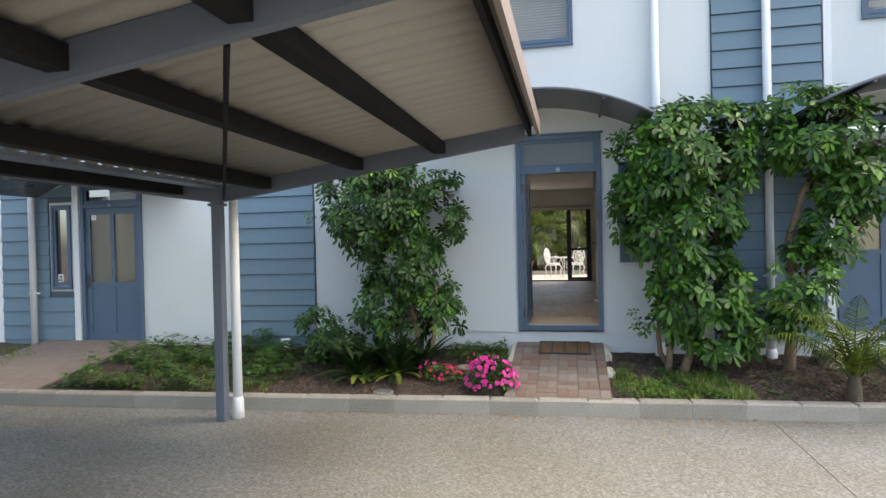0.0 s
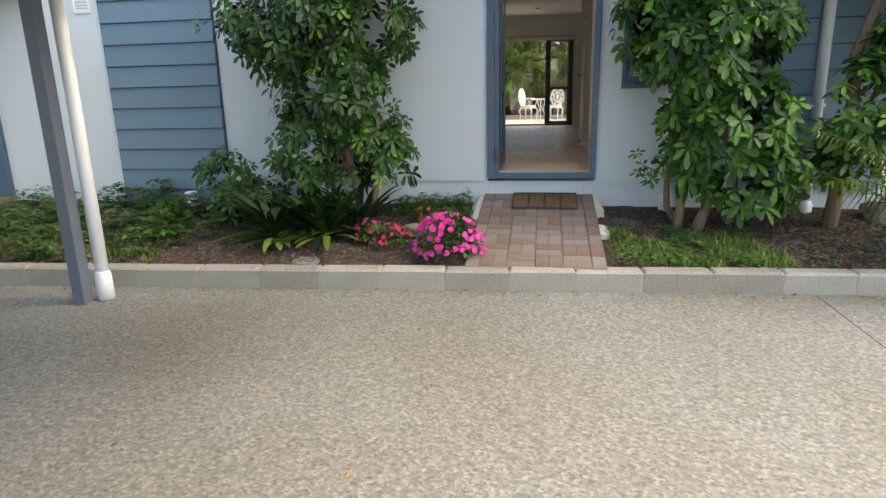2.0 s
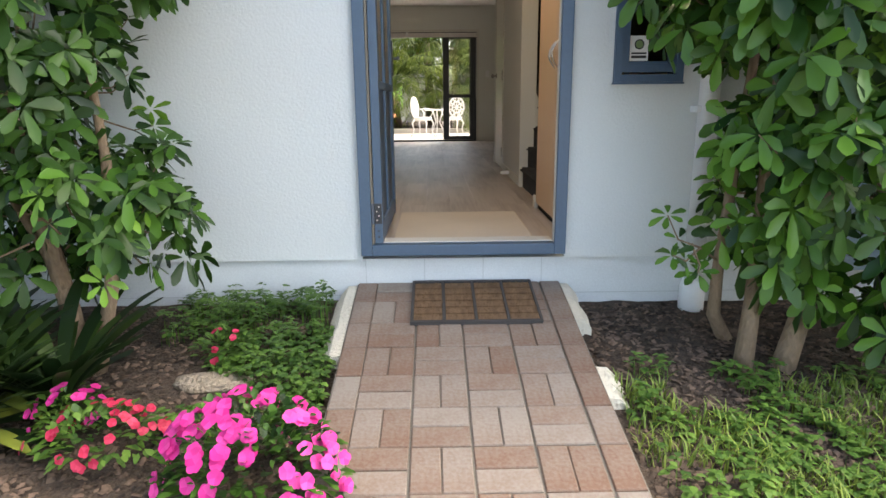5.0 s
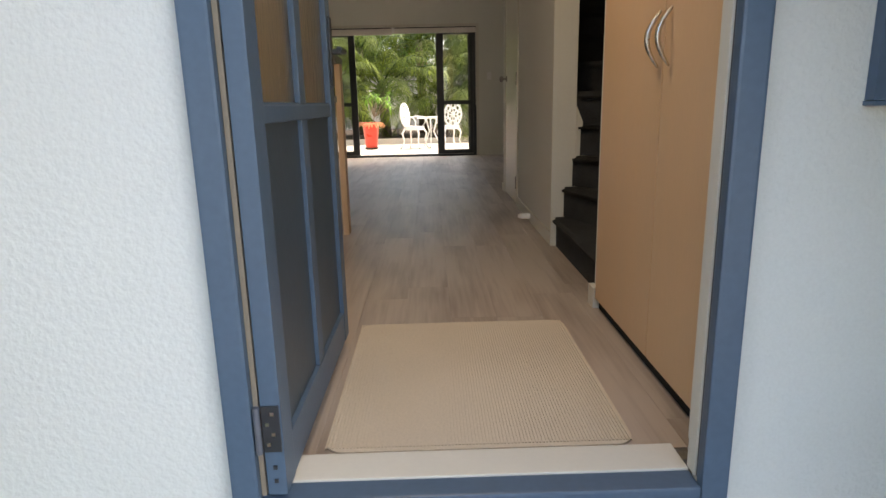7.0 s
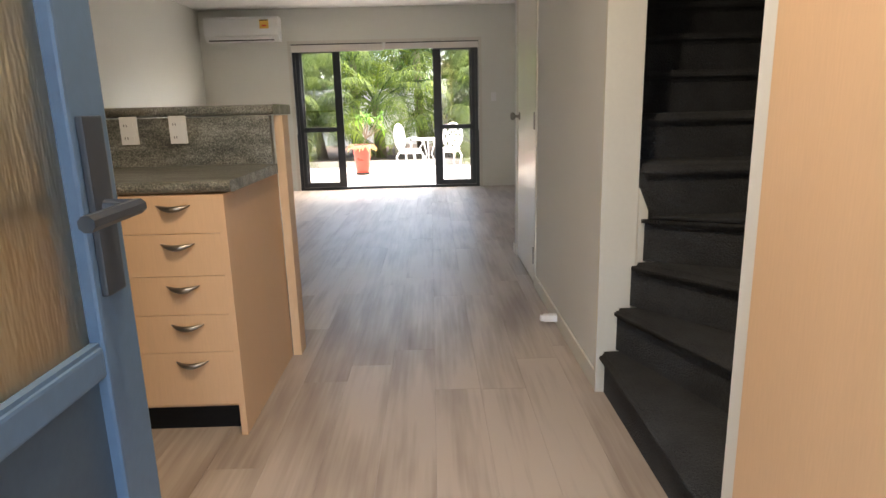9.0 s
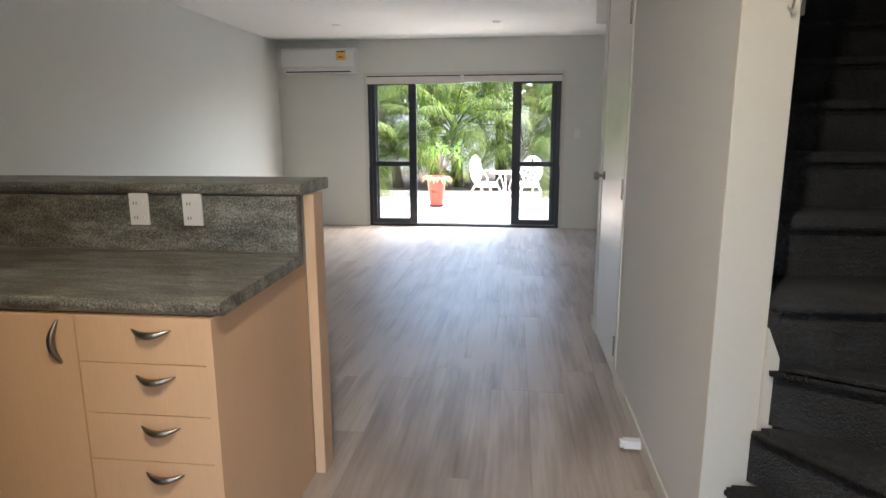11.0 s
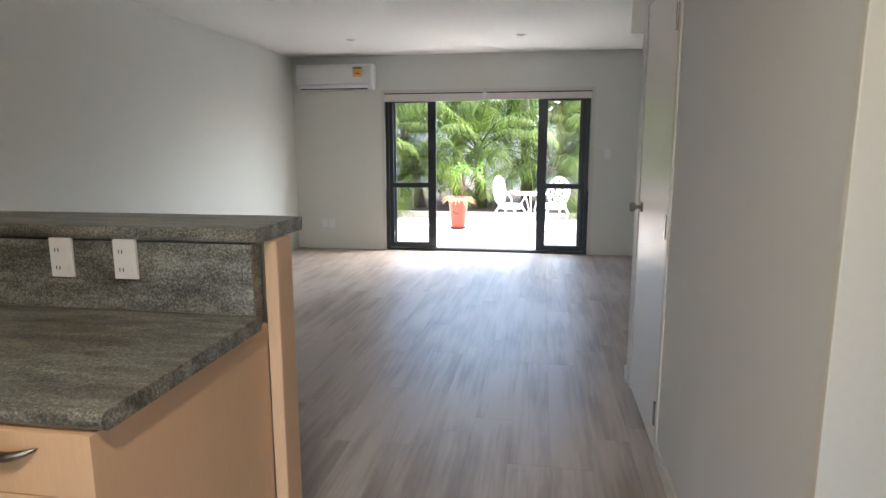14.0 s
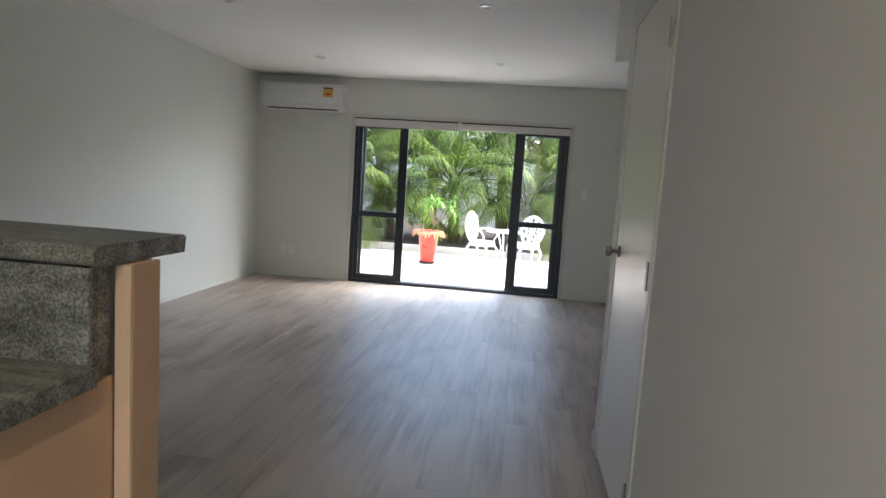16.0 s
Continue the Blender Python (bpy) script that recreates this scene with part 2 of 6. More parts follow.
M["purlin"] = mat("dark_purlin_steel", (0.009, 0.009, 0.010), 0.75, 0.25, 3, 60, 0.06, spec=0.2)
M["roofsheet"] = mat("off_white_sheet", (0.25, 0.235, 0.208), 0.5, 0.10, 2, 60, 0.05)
M["gutter"] = mat("bronze_gutter", (0.21, 0.17, 0.15), 0.45, 0.1, 3, 50, 0.05)
M["canopy"] = mat("smoked_canopy_sheet", (0.09, 0.10, 0.115), 0.3, 0.1, 3, 50, 0.03)
M["wall"] = mat("warm_grey_wall_paint", (0.69, 0.695, 0.645), 0.8, 0.025, 1.2, 160, 0.06)
M["wallblue"] = mat("grey_wall_paint", (0.64, 0.64, 0.63), 0.75, 0.025, 1.2, 160, 0.06)
M["ceiling"] = mat("white_ceiling_paint", (0.84, 0.83, 0.80), 0.85, 0.02, 1.2, 160, 0.04)
M["trimw"] = mat("cream_trim_paint", (0.62, 0.60, 0.54), 0.45, 0.03, 3, 80, 0.03)
M["doorw"] = mat("white_gloss_door", (0.70, 0.67, 0.61), 0.34, 0.03, 2, 60, 0.02)
M["plank"] = vinyl_plank("oak_vinyl_plank")
M["maple"] = mat("maple_melamine", (0.62, 0.41, 0.25), 0.45, 0.06, 1.5, 40, 0.03, stretch=(6, 6, 0.5))
# maple made lighter for the front-lit edge of the bar post
M["maplelight"] = mat("maple_lit_edge", (0.68, 0.48, 0.30), 0.45, 0.08, 1.5, 40, 0.05, stretch=(6, 6, 0.5))
M["granite"] = granite("speckled_grey_laminate")
M["nickel"] = mat("dull_nickel", (0.33, 0.31, 0.29), 0.32, 0.05, 5, 90, 0.02, metal=1.0)
M["chrome"] = mat("brushed_nickel", (0.62, 0.60, 0.57), 0.28, 0.05, 5, 90, 0.02, metal=1.0)
M["black"] = mat("dark_aluminium", (0.028, 0.033, 0.041), 0.36, 0.15, 4, 60, 0.03)
M["blackgloss"] = mat("black_appliance", (0.012, 0.012, 0.013), 0.25, 0.1, 4, 60, 0.02)
M["white"] = mat("white_plastic", (0.78, 0.78, 0.77), 0.35, 0.02, 4, 60, 0.02)
M["whitecast"] = mat("white_cast_metal", (0.80, 0.80, 0.79), 0.4, 0.05, 9, 60, 0.05)
M["yellow"] = mat("yellow_sticker", (0.72, 0.44, 0.09), 0.5, 0.08, 30, 90, 0.0)
M["ink"] = mat("printed_ink", (0.03, 0.03, 0.03), 0.6, 0.1, 30, 90, 0.0)
M["greenink"] = mat("green_print", (0.16, 0.24, 0.10), 0.6, 0.1, 30, 90, 0.0)
M["carpet"] = mat("charcoal_carpet", (0.019, 0.020, 0.022), 1.0, 0.5, 8, 220, 1.0, second=(0.052, 0.054, 0.058), bscale=160, dist=0.012)
M["rug"] = mat("beige_ribbed_rug", (0.61, 0.54, 0.44), 0.95, 0.12, 2.2, 130, 0.3)
M["coir"] = mat("brown_coir", (0.20, 0.11, 0.055), 1.0, 0.4, 14, 120, 1.0, second=(0.33, 0.20, 0.11), stretch=(3, 1, 1), dist=0.015)
M["rubber"] = mat("dark_rubber", (0.045, 0.042, 0.042), 0.8, 0.2, 9, 90, 0.3)
M["blind"] = mat("white_blind_fabric", (0.70, 0.67, 0.63), 0.8, 0.04, 3, 120, 0.1)
M["redpot"] = mat("glazed_red_pot", (0.62, 0.055, 0.035), 0.3, 0.1, 5, 60, 0.03)
M["patio"] = mat("pale_paver", (0.56, 0.535, 0.485), 0.85, 0.10, 3, 80, 0.3, rnd=0.12)
M["fence"] = mat("grey_fence_paint", (0.42, 0.40, 0.37), 0.8, 0.10, 3, 80, 0.2)
M["bark"] = mat("grey_brown_bark", (0.21, 0.15, 0.10), 0.9, 0.35, 14, 70, 0.8, dist=0.012, stretch=(1, 1, 0.4))
M["palmtrunk"] = mat("palm_bark", (0.10, 0.075, 0.055), 0.95, 0.4, 10, 60, 0.8, dist=0.02)
M["rock"] = mat("weathered_rock", (0.33, 0.27, 0.20), 0.9, 0.3, 7, 60, 0.8, dist=0.03)
M["stair_wall"] = mat("stair_wall_paint", (0.50, 0.485, 0.46), 0.8, 0.03, 1.2, 160, 0.05)
M["leafA"] = leafmat("umbrella_leaf", (0.005, 0.024, 0.005), (0.070, 0.172, 0.023), 0.40)
M["leafB"] = leafmat("glossy_umbrella_leaf", (0.008, 0.036, 0.007), (0.092, 0.22, 0.025), 0.36)
M["leafN"] = leafmat("young_leaf", (0.08, 0.19, 0.02), (0.19, 0.36, 0.04))
M["strap"] = leafmat("strap_leaf", (0.006, 0.020, 0.006), (0.045, 0.09, 0.016))
M["strapy"] = leafmat("yellow_strap_leaf", (0.09, 0.14, 0.025), (0.24, 0.28, 0.05))
M["palm"] = leafmat("palm_leaflet", (0.008, 0.024, 0.004), (0.135, 0.185, 0.020), 0.6, 0.24, 0.14)
M["palmdry"] = leafmat("dry_palm_leaflet", (0.14, 0.12, 0.06), (0.28, 0.24, 0.12), 0.6)
M["cover"] = leafmat("ground_cover_leaf", (0.032, 0.085, 0.016), (0.135, 0.25, 0.045))
M["grass"] = leafmat("grass_blade", (0.08, 0.15, 0.025), (0.26, 0.34, 0.06))
M["pink"] = leafmat("pink_petal", (0.50, 0.015, 0.20), (0.74, 0.07, 0.36), 0.5)
M["red"] = leafmat("red_petal", (0.40, 0.01, 0.05), (0.62, 0.06, 0.13), 0.5)
M["dryleaf"] = leafmat("fallen_leaf", (0.12, 0.05, 0.025), (0.42, 0.28, 0.08), 0.7)
M["peach"] = leafmat("dry_potted_foliage", (0.52, 0.25, 0.12), (0.75, 0.45, 0.25), 0.6)
M["joint"] = mat("painted_joint", (0.46, 0.495, 0.51), 0.85, 0.1, 4, 90, 0.2)
M["sealtan"] = mat("tan_rubber_seal", (0.22, 0.19, 0.15), 0.7, 0.1, 8, 90, 0.1)
M["pewter"] = mat("dark_pewter", (0.26, 0.24, 0.22), 0.34, 0.08, 5, 90, 0.02, metal=1.0)
M["glass"] = glassmat("clear_glass")
M["obscure"] = glassmat("amber_patterned_glass", (0.86, 0.76, 0.60), 0.35, 0.25)
M["darkglass"] = glassmat("smoked_glass", (0.35, 0.36, 0.38), 0.02)

# ---- mesh helpers ----
ORIGIN = {}


def thing(name, base, label, category, group="", kind=""):
    ob = new(name)
    ob.empty_display_size = 0.1
    ob.location = base
    ORIGIN[ob] = Vector(base)
    return tagged(ob, label, category, group, kind)


def mesh_object(name, bm, material, smooth=False):
    me = bpy.data.meshes.new(name)
    bm.to_mesh(me)
    bm.free()
    me.materials.append(material)
    if smooth:
        me.shade_smooth()
    return new(name, me)


def part(name, bm, material, parent, label="", smooth=False, kind=""):
    o = ORIGIN[parent]
    bmesh.ops.translate(bm, vec=-o, verts=bm.verts)
    ob = mesh_object(name, bm, material, smooth)
    ob.parent = parent
    ORIGIN[ob] = o
    return tagged(ob, label, kind=kind)


def solid(name, bm, material, label, category="", kind="structure", smooth=False, group=""):
    ob = mesh_object(name, bm, material, smooth)
    ORIGIN[ob] = Vector((0, 0, 0))
    return tagged(ob, label, category or name.rstrip("_0123456789").replace("_", " "), group, kind)


def box(*args, bevel=0.0, bm=None, m=None):
    """A box x0, x1, y0, y1, z0, z1, with its edges eased."""
    x0, x1, y0, y1, z0, z1 = args
    bm = bm or bmesh.new()
    t = Matrix.Translation(((x0 + x1) / 2, (y0 + y1) / 2, (z0 + z1) / 2)) @ Matrix.Diagonal((x1 - x0, y1 - y0, z1 - z0, 1))
    if m:
        t = m @ t
    r = bmesh.ops.create_cube(bm, size=1, matrix=t)
    if bevel:
        es = list({e for v in r["verts"] for e in v.link_edges})
        bmesh.ops.bevel(bm, geom=es, offset=bevel, segments=2, affect="EDGES", profile=0.7)
    return bm


def poly(points, axis, a, b, bm=None):
    """A closed outline pushed from a to b along an axis (0, 1 or 2); points give the two other coordinates in order."""
    bm = bm or bmesh.new()

    def at(p, v):
        q = list(p)
        q.insert(axis, v)
        return q
    f, k = [bm.verts.new(at(p, a)) for p in points], [bm.verts.new(at(p, b)) for p in points]
    n = len(points)
    for i in range(n):
        bm.faces.new((f[i], f[(i + 1) % n], k[(i + 1) % n], k[i]))
    bm.faces.new(f[::-1])
    bm.faces.new(k)
    bmesh.ops.recalc_face_normals(bm, faces=bm.faces)
    return bm


def tube(pts, r, n=8, bm=None, caps=True):
    """A round bar along points; r one radius or one for each point."""
    bm = bm or bmesh.new()
    pts = [Vector(p) for p in pts]
    rs = r if isinstance(r, (list, tuple)) else [r] * len(pts)
    rings = []
    side = None
    for i, p in enumerate(pts):
        d = (pts[min(i + 1, len(pts) - 1)] - pts[max(i - 1, 0)]).normalized()
        if side is None:
            side = d.orthogonal().normalized()
        side = (side - d * side.dot(d)).normalized()
        up = d.cross(side)
        rings.append([bm.verts.new(p + rs[i] * (math.cos(2 * math.pi * k / n) * side + math.sin(2 * math.pi * k / n) * up)) for k in range(n)])
    for a, b in zip(rings, rings[1:]):
        for k in range(n):
            bm.faces.new((a[k], a[(k + 1) % n], b[(k + 1) % n], b[k]))
    if caps:
        bm.faces.new(rings[0][::-1])
        bm.faces.new(rings[-1])
    return bm


def lathe(profile, centre, n=24, bm=None):
    """Profile of (radius, height) turned about an upright axis."""
    bm = bm or bmesh.new()
    c = Vector(centre)
    rings = [[bm.verts.new(c + Vector((r * math.cos(2 * math.pi * k / n), r * math.sin(2 * math.pi * k / n), z))) for k in range(n)] for r, z in profile]
    for a, b in zip(rings, rings[1:]):
        for k in range(n):
            bm.faces.new((a[k], a[(k + 1) % n], b[(k + 1) % n], b[k]))
    bm.faces.new(rings[0][::-1])
    bm.faces.new(rings[-1])
    return bm


def wall_with_holes(axis, t0, t1, u0, u1, z0, z1, holes, bm=None):
    """An upright wall in the plane axis = t0..t1, running u0..u1, with holes (u0, u1, z0, z1) right through."""
    bm = bm or bmesh.new()
    us = sorted({u0, u1, *[h[0] for h in holes], *[h[1] for h in holes]})
    for a, b in zip(us, us[1:]):
        zs = [z0]
        for h in sorted([h for h in holes if h[0] <= a + 1e-6 and h[1] >= b - 1e-6], key=lambda h: h[2]):
            zs += [h[2], h[3]]
        zs.append(z1)
        for c, d in zip(zs[::2], zs[1::2]):
            if d - c > 1e-4:
                box(*((t0, t1, a, b) if axis == 0 else (a, b, t0, t1)), c, d, bm=bm)
    return bm


def writing(text, size, material, m, parent, name="lettering", label=""):
    cu = bpy.data.curves.new(name, "FONT")
    cu.body, cu.size, cu.extrude, cu.align_x, cu.align_y = text, size, 0.001, "CENTER", "CENTER"
    tmp = bpy.data.objects.new(name, cu)
    scene.collection.objects.link(tmp)
    me = bpy.data.meshes.new_from_object(tmp.evaluated_get(bpy.context.evaluated_depsgraph_get()))
    bpy.data.objects.remove(tmp)
    bpy.data.curves.remove(cu)
    bm = bmesh.new()
    bm.from_mesh(me)
    bpy.data.meshes.remove(me)
    bm.transform(m)
    return part(name, bm, material, parent, label)


# ---- the setting: ground, drive, beds ----
KERB = lambda x: 6.41 + 0.058 * x
DRIVE, KERB_TOP = -0.60, -0.45
bm = bmesh.new()
bmesh.ops.create_grid(bm, x_segments=1, y_segments=1, size=300, matrix=Matrix.Translation((0, 0, -0.75)))
solid("ground", bm, M["soil"], "bare dark earth reaching away all round", "ground")

bm = bmesh.new()
xs = [-40, -12, -6, -4, -2, -1, 0, 1, 2, 4, 9, 40]
f = [bm.verts.new((x, KERB(x) + 0.02, DRIVE)) for x in xs]
k = [bm.verts.new((x, -14, DRIVE)) for x in xs]
f2 = [bm.verts.new((x, KERB(x) + 0.02, DRIVE - 0.12)) for x in xs]
k2 = [bm.verts.new((x, -14, DRIVE - 0.12)) for x in xs]
for a, b in ((k, f), (f2, k2), (f, f2), (k2, k)):
    for i in range(len(xs) - 1):
        bm.faces.new((a[i], a[i + 1], b[i + 1], b[i]))
bmesh.ops.recalc_face_normals(bm, faces=bm.faces)
driveway = solid("driveway", bm, M["concrete"], "damp exposed-aggregate concrete driveway in front of the kerb", "driveway")

solid("expansion_joint", box(1.898, 1.904, -6.0, KERB(1.9) - 0.03, DRIVE - 0.01, DRIVE + 0.0015), M["soil"], "dark joint line across the concrete driveway", "joint")

# soil beds on both sides of the brick path, rising towards the wall
def bed_height(x, y):
    t = min(1, max(0, (y - KERB(x) - 0.12) / 1.6))
    return KERB_TOP - 0.02 + t * 0.20 + 0.018 * noise.noise((x * 2.3, y * 2.3, 0)) + 0.012 * noise.noise((x * 9, y * 9, 3))


def bed(name, x0, x1, label):
    nx, ny = int((x1 - x0) / 0.06), 30
    v, fs = [], []
    for i in range(nx + 1):
        x = x0 + (x1 - x0) * i / nx
        ya = KERB(x) + 0.115
        for j in range(ny + 1):
            y = ya + (8.12 - ya) * j / ny
            v.append((x, y, bed_height(x, y)))
    for i in range(nx):
        for j in range(ny):
            a = i * (ny + 1) + j
            fs.append((a, a + ny + 1, a + ny + 2, a + 1))
    n0 = len(v)
    v += [(x, y, -0.7) for x, y in ((x0, KERB(x0) + 0.115), (x1, KERB(x1) + 0.115), (x1, 8.12), (x0, 8.12))]
    fs.append((n0, n0 + 3, n0 + 2, n0 + 1))
    fs.append((n0, n0 + 1) + tuple(i * (ny + 1) for i in range(nx, -1, -1)))
    me = bpy.data.meshes.new(name)
    me.from_pydata(v, [], fs)
    me.materials.append(M["soil"])
    me.shade_smooth()
    ob = new(name, me)
    ORIGIN[ob] = Vector((0, 0, 0))
    return tagged(ob, label, "garden bed", kind="structure")


bed_left = bed("garden_bed_1", -5.7, -0.5, "dark bark-mulched garden bed beside the brick path")
bed_right = bed("garden_bed_2", 0.5, 3.3, "dark bark-mulched garden bed with grass and weeds")
bed("garden_bed_3", -13, -7.4, "bark-mulched bed by the next door along")

# mortar bed of the brick path and its pale haunching
def path_z(y):
    t = (y - 6.50) / (8.1 - 6.50)
    return -0.450 + 0.275 * min(1, max(0, t))


def ramp_slab(name, x0, x1, drop, material, label, y0=6.48, y1=8.12):
    pts = [(y0, -0.72), (y0, path_z(y0) - drop), (y1, path_z(y1) - drop), (y1, -0.72)]
    return solid(name, poly(pts, 0, x0, x1), material, label, "path")


path = ramp_slab("brick_path", -0.505, 0.52, 0.001, M["mortar"], "sloping path of worn clay pavers up to the door")
ramp_slab("brick_path_2", -7.35, -5.72, 0.03, M["brick"], "sloping brick path to the next door", 6.12)
ramp_slab("brick_path_3", 3.32, 4.6, 0.03, M["brick"], "sloping brick path to the far door", 6.60)

# ---- the townhouse front ----
Y0, Y1 = 8.07, 8.22
doors = [(-6.73, -5.73, -0.27, 2.03), (-0.475, 0.535, -0.02, 2.34), (3.05, 3.98, 0.0, 2.34)]
wins = [(-7.24, -6.91, 0.53, 1.74), (0.732, 1.055, 0.80, 1.98), (-0.95, 0.24, 3.42, 4.6), (3.33, 4.5, 3.42, 4.6)]
solid("wall_front", wall_with_holes(1, Y0, Y1, -3.13, 9, -0.045, 5.6, [(doors[1][0], doors[1][1], -0.045, 2.34), (3.05, 3.98, -0.045, 2.34), wins[1], wins[2], wins[3]]), M["stucco"], "pale blue-white textured stucco front wall", "wall")
solid("wall_front_2", wall_with_holes(1, Y0, Y1, -13, -3.132, -0.30, 5.4, [(doors[0][0], doors[0][1], -0.30, 2.03), wins[0]]), M["stucco"], "pale textured stucco front of the next unit", "wall")
plinth = solid("plinth", box(-3.13, 9, Y0 + 0.02, Y1, -0.7, -0.047), M["plinth"], "painted concrete plinth under the stucco", "plinth")
solid("plinth_2", box(-13, -3.132, Y0 + 0.02, Y1, -0.8, -0.302), M["plinth"], "painted concrete plinth of the next unit", "plinth")

for i in range(-1, 3):
    part("joint", box(-0.167 + 0.296 * i, -0.163 + 0.296 * i, Y0 + 0.0185, Y0 + 0.0205, -0.232, -0.048), M["joint"], plinth)
part("joint", box(-3.13, 9, Y0 + 0.0183, Y0 + 0.0205, -0.238, -0.234), M["joint"], plinth)

# blue weatherboard panels, board by board
def siding(name, x0, x1, z0, z1, pitch, skips=()):
    ob = thing(name, (x0, Y0, z0), "blue-grey horizontal weatherboard panel on the front wall", "siding", kind="structure")
    # dark backing runs past both ends to draw the panel's shadow gap
    part("backing", wall_with_holes(1, Y0 - 0.014, Y0 - 0.002, x0 - 0.014, x1 + 0.014, z0, z1, list(skips)), M["bluepanel"], ob)
    cache = {}
    z = z0
    while z < z1 - 0.02:
        h = min(pitch, z1 - z)
        for a, b in segments(x0, x1, z, z + h, skips):
            key = (round(b - a, 4), round(h, 4))
            if key not in cache:
                me = bpy.data.meshes.new("board")
                w = b - a
                me.from_pydata([(0, -0.040, 0), (w, -0.040, 0), (w, -0.020, h - 0.009), (0, -0.020, h - 0.009), (0, -0.004, 0), (w, -0.004, 0), (w, -0.004, h - 0.009), (0, -0.004, h - 0.009)], [],
                               [(0, 1, 2, 3), (5, 4, 7, 6), (4, 5, 1, 0), (3, 2, 6, 7), (4, 0, 3, 7), (1, 5, 6, 2)])
                me.materials.append(M["siding"])
                cache[key] = me
            pc = new("board", cache[key])
            pc.parent = ob
            pc.location = (a - x0, 0, z - z0)
        z += pitch
    return ob


def segments(x0, x1, za, zb, skips):
    out = [(x0, x1)]
    for s0, s1, t0, t1 in skips:
        if zb > t0 and za < t1:
            new_out = []
            for a, b in out:
                if s0 > a:
                    new_out.append((a, min(b, s0)))
                if s1 < b:
                    new_out.append((max(a, s1), b))
            out = [(a, b) for a, b in new_out if b - a > 0.01]
    return out


SIDINGS = [("siding_1", -4.345, -3.145, -0.33, 5.2, 0.207, ()), ("siding_2", 1.79, 2.92, -0.12, 5.4, 0.207, ()), ("siding_3", -8.10, -6.87, -0.42, 2.9, 0.207, ((-7.28, -6.88, 0.49, 1.78),))]

# white corner strips between siding and doors
for x0, x1, z0, z1 in ((-6.86, -6.76, -0.30, 5.2), (2.94, 3.02, -0.05, 5.4), (-8.2, -8.1, -0.4, 5.2)):
    solid("trim", box(x0, x1, Y0 - 0.035, Y0 - 0.001, z0, z1, bevel=0.004), M["pipe"], "white painted cover strip on the front wall", "trim")


def downpipe(x, y, z0, z1, label, boot=True):
    ob = thing("downpipe", (x, y, z0), label, "downpipe")
    part("pipe", tube([(x, y, z0 + 0.1), (x, y, z1)], 0.045, 16), M["pipe"], ob, smooth=True)
    if boot:
        part("socket", tube([(x, y, z0), (x, y, z0 + 0.16), (x, y, z0 + 0.2)], [0.062, 0.06, 0.047], 16), M["pipe"], ob, smooth=True)
    for z in (z0 + 1.0, z0 + 2.6):
        if z < z1:
            part("bracket", box(x - 0.06, x + 0.06, y - 0.02, y + 0.06, z, z + 0.03, bevel=0.004), M["pipe"], ob)
    return ob


downpipe(1.165, Y0 - 0.07, -0.34, 5.4, "white plastic downpipe standing against the stucco wall")
downpipe(2.345, Y0 - 0.09, -0.40, 5.4, "white plastic downpipe standing against blue weatherboards")
downpipe(-7.50, Y0 - 0.09, -0.55, 5.0, "white plastic downpipe beside the next unit's window")


def wall_vent(x, z):
    ob = thing("wall_vent", (x, Y0, z), "small white louvred vent on the stucco wall", "vent")
    part("frame", wall_with_holes(1, Y0 - 0.014, Y0 - 0.001, x - 0.09, x + 0.09, z - 0.09, z + 0.09, [(x - 0.07, x + 0.07, z - 0.07, z + 0.07)]), M["white"], ob)
    for i in range(5):
        part("slat", box(x - 0.07, x + 0.07, Y0 - 0.011, Y0 - 0.003, z - 0.066 + 0.028 * i, z - 0.05 + 0.028 * i), M["white"], ob)


wall_vent(-4.54, 1.73)


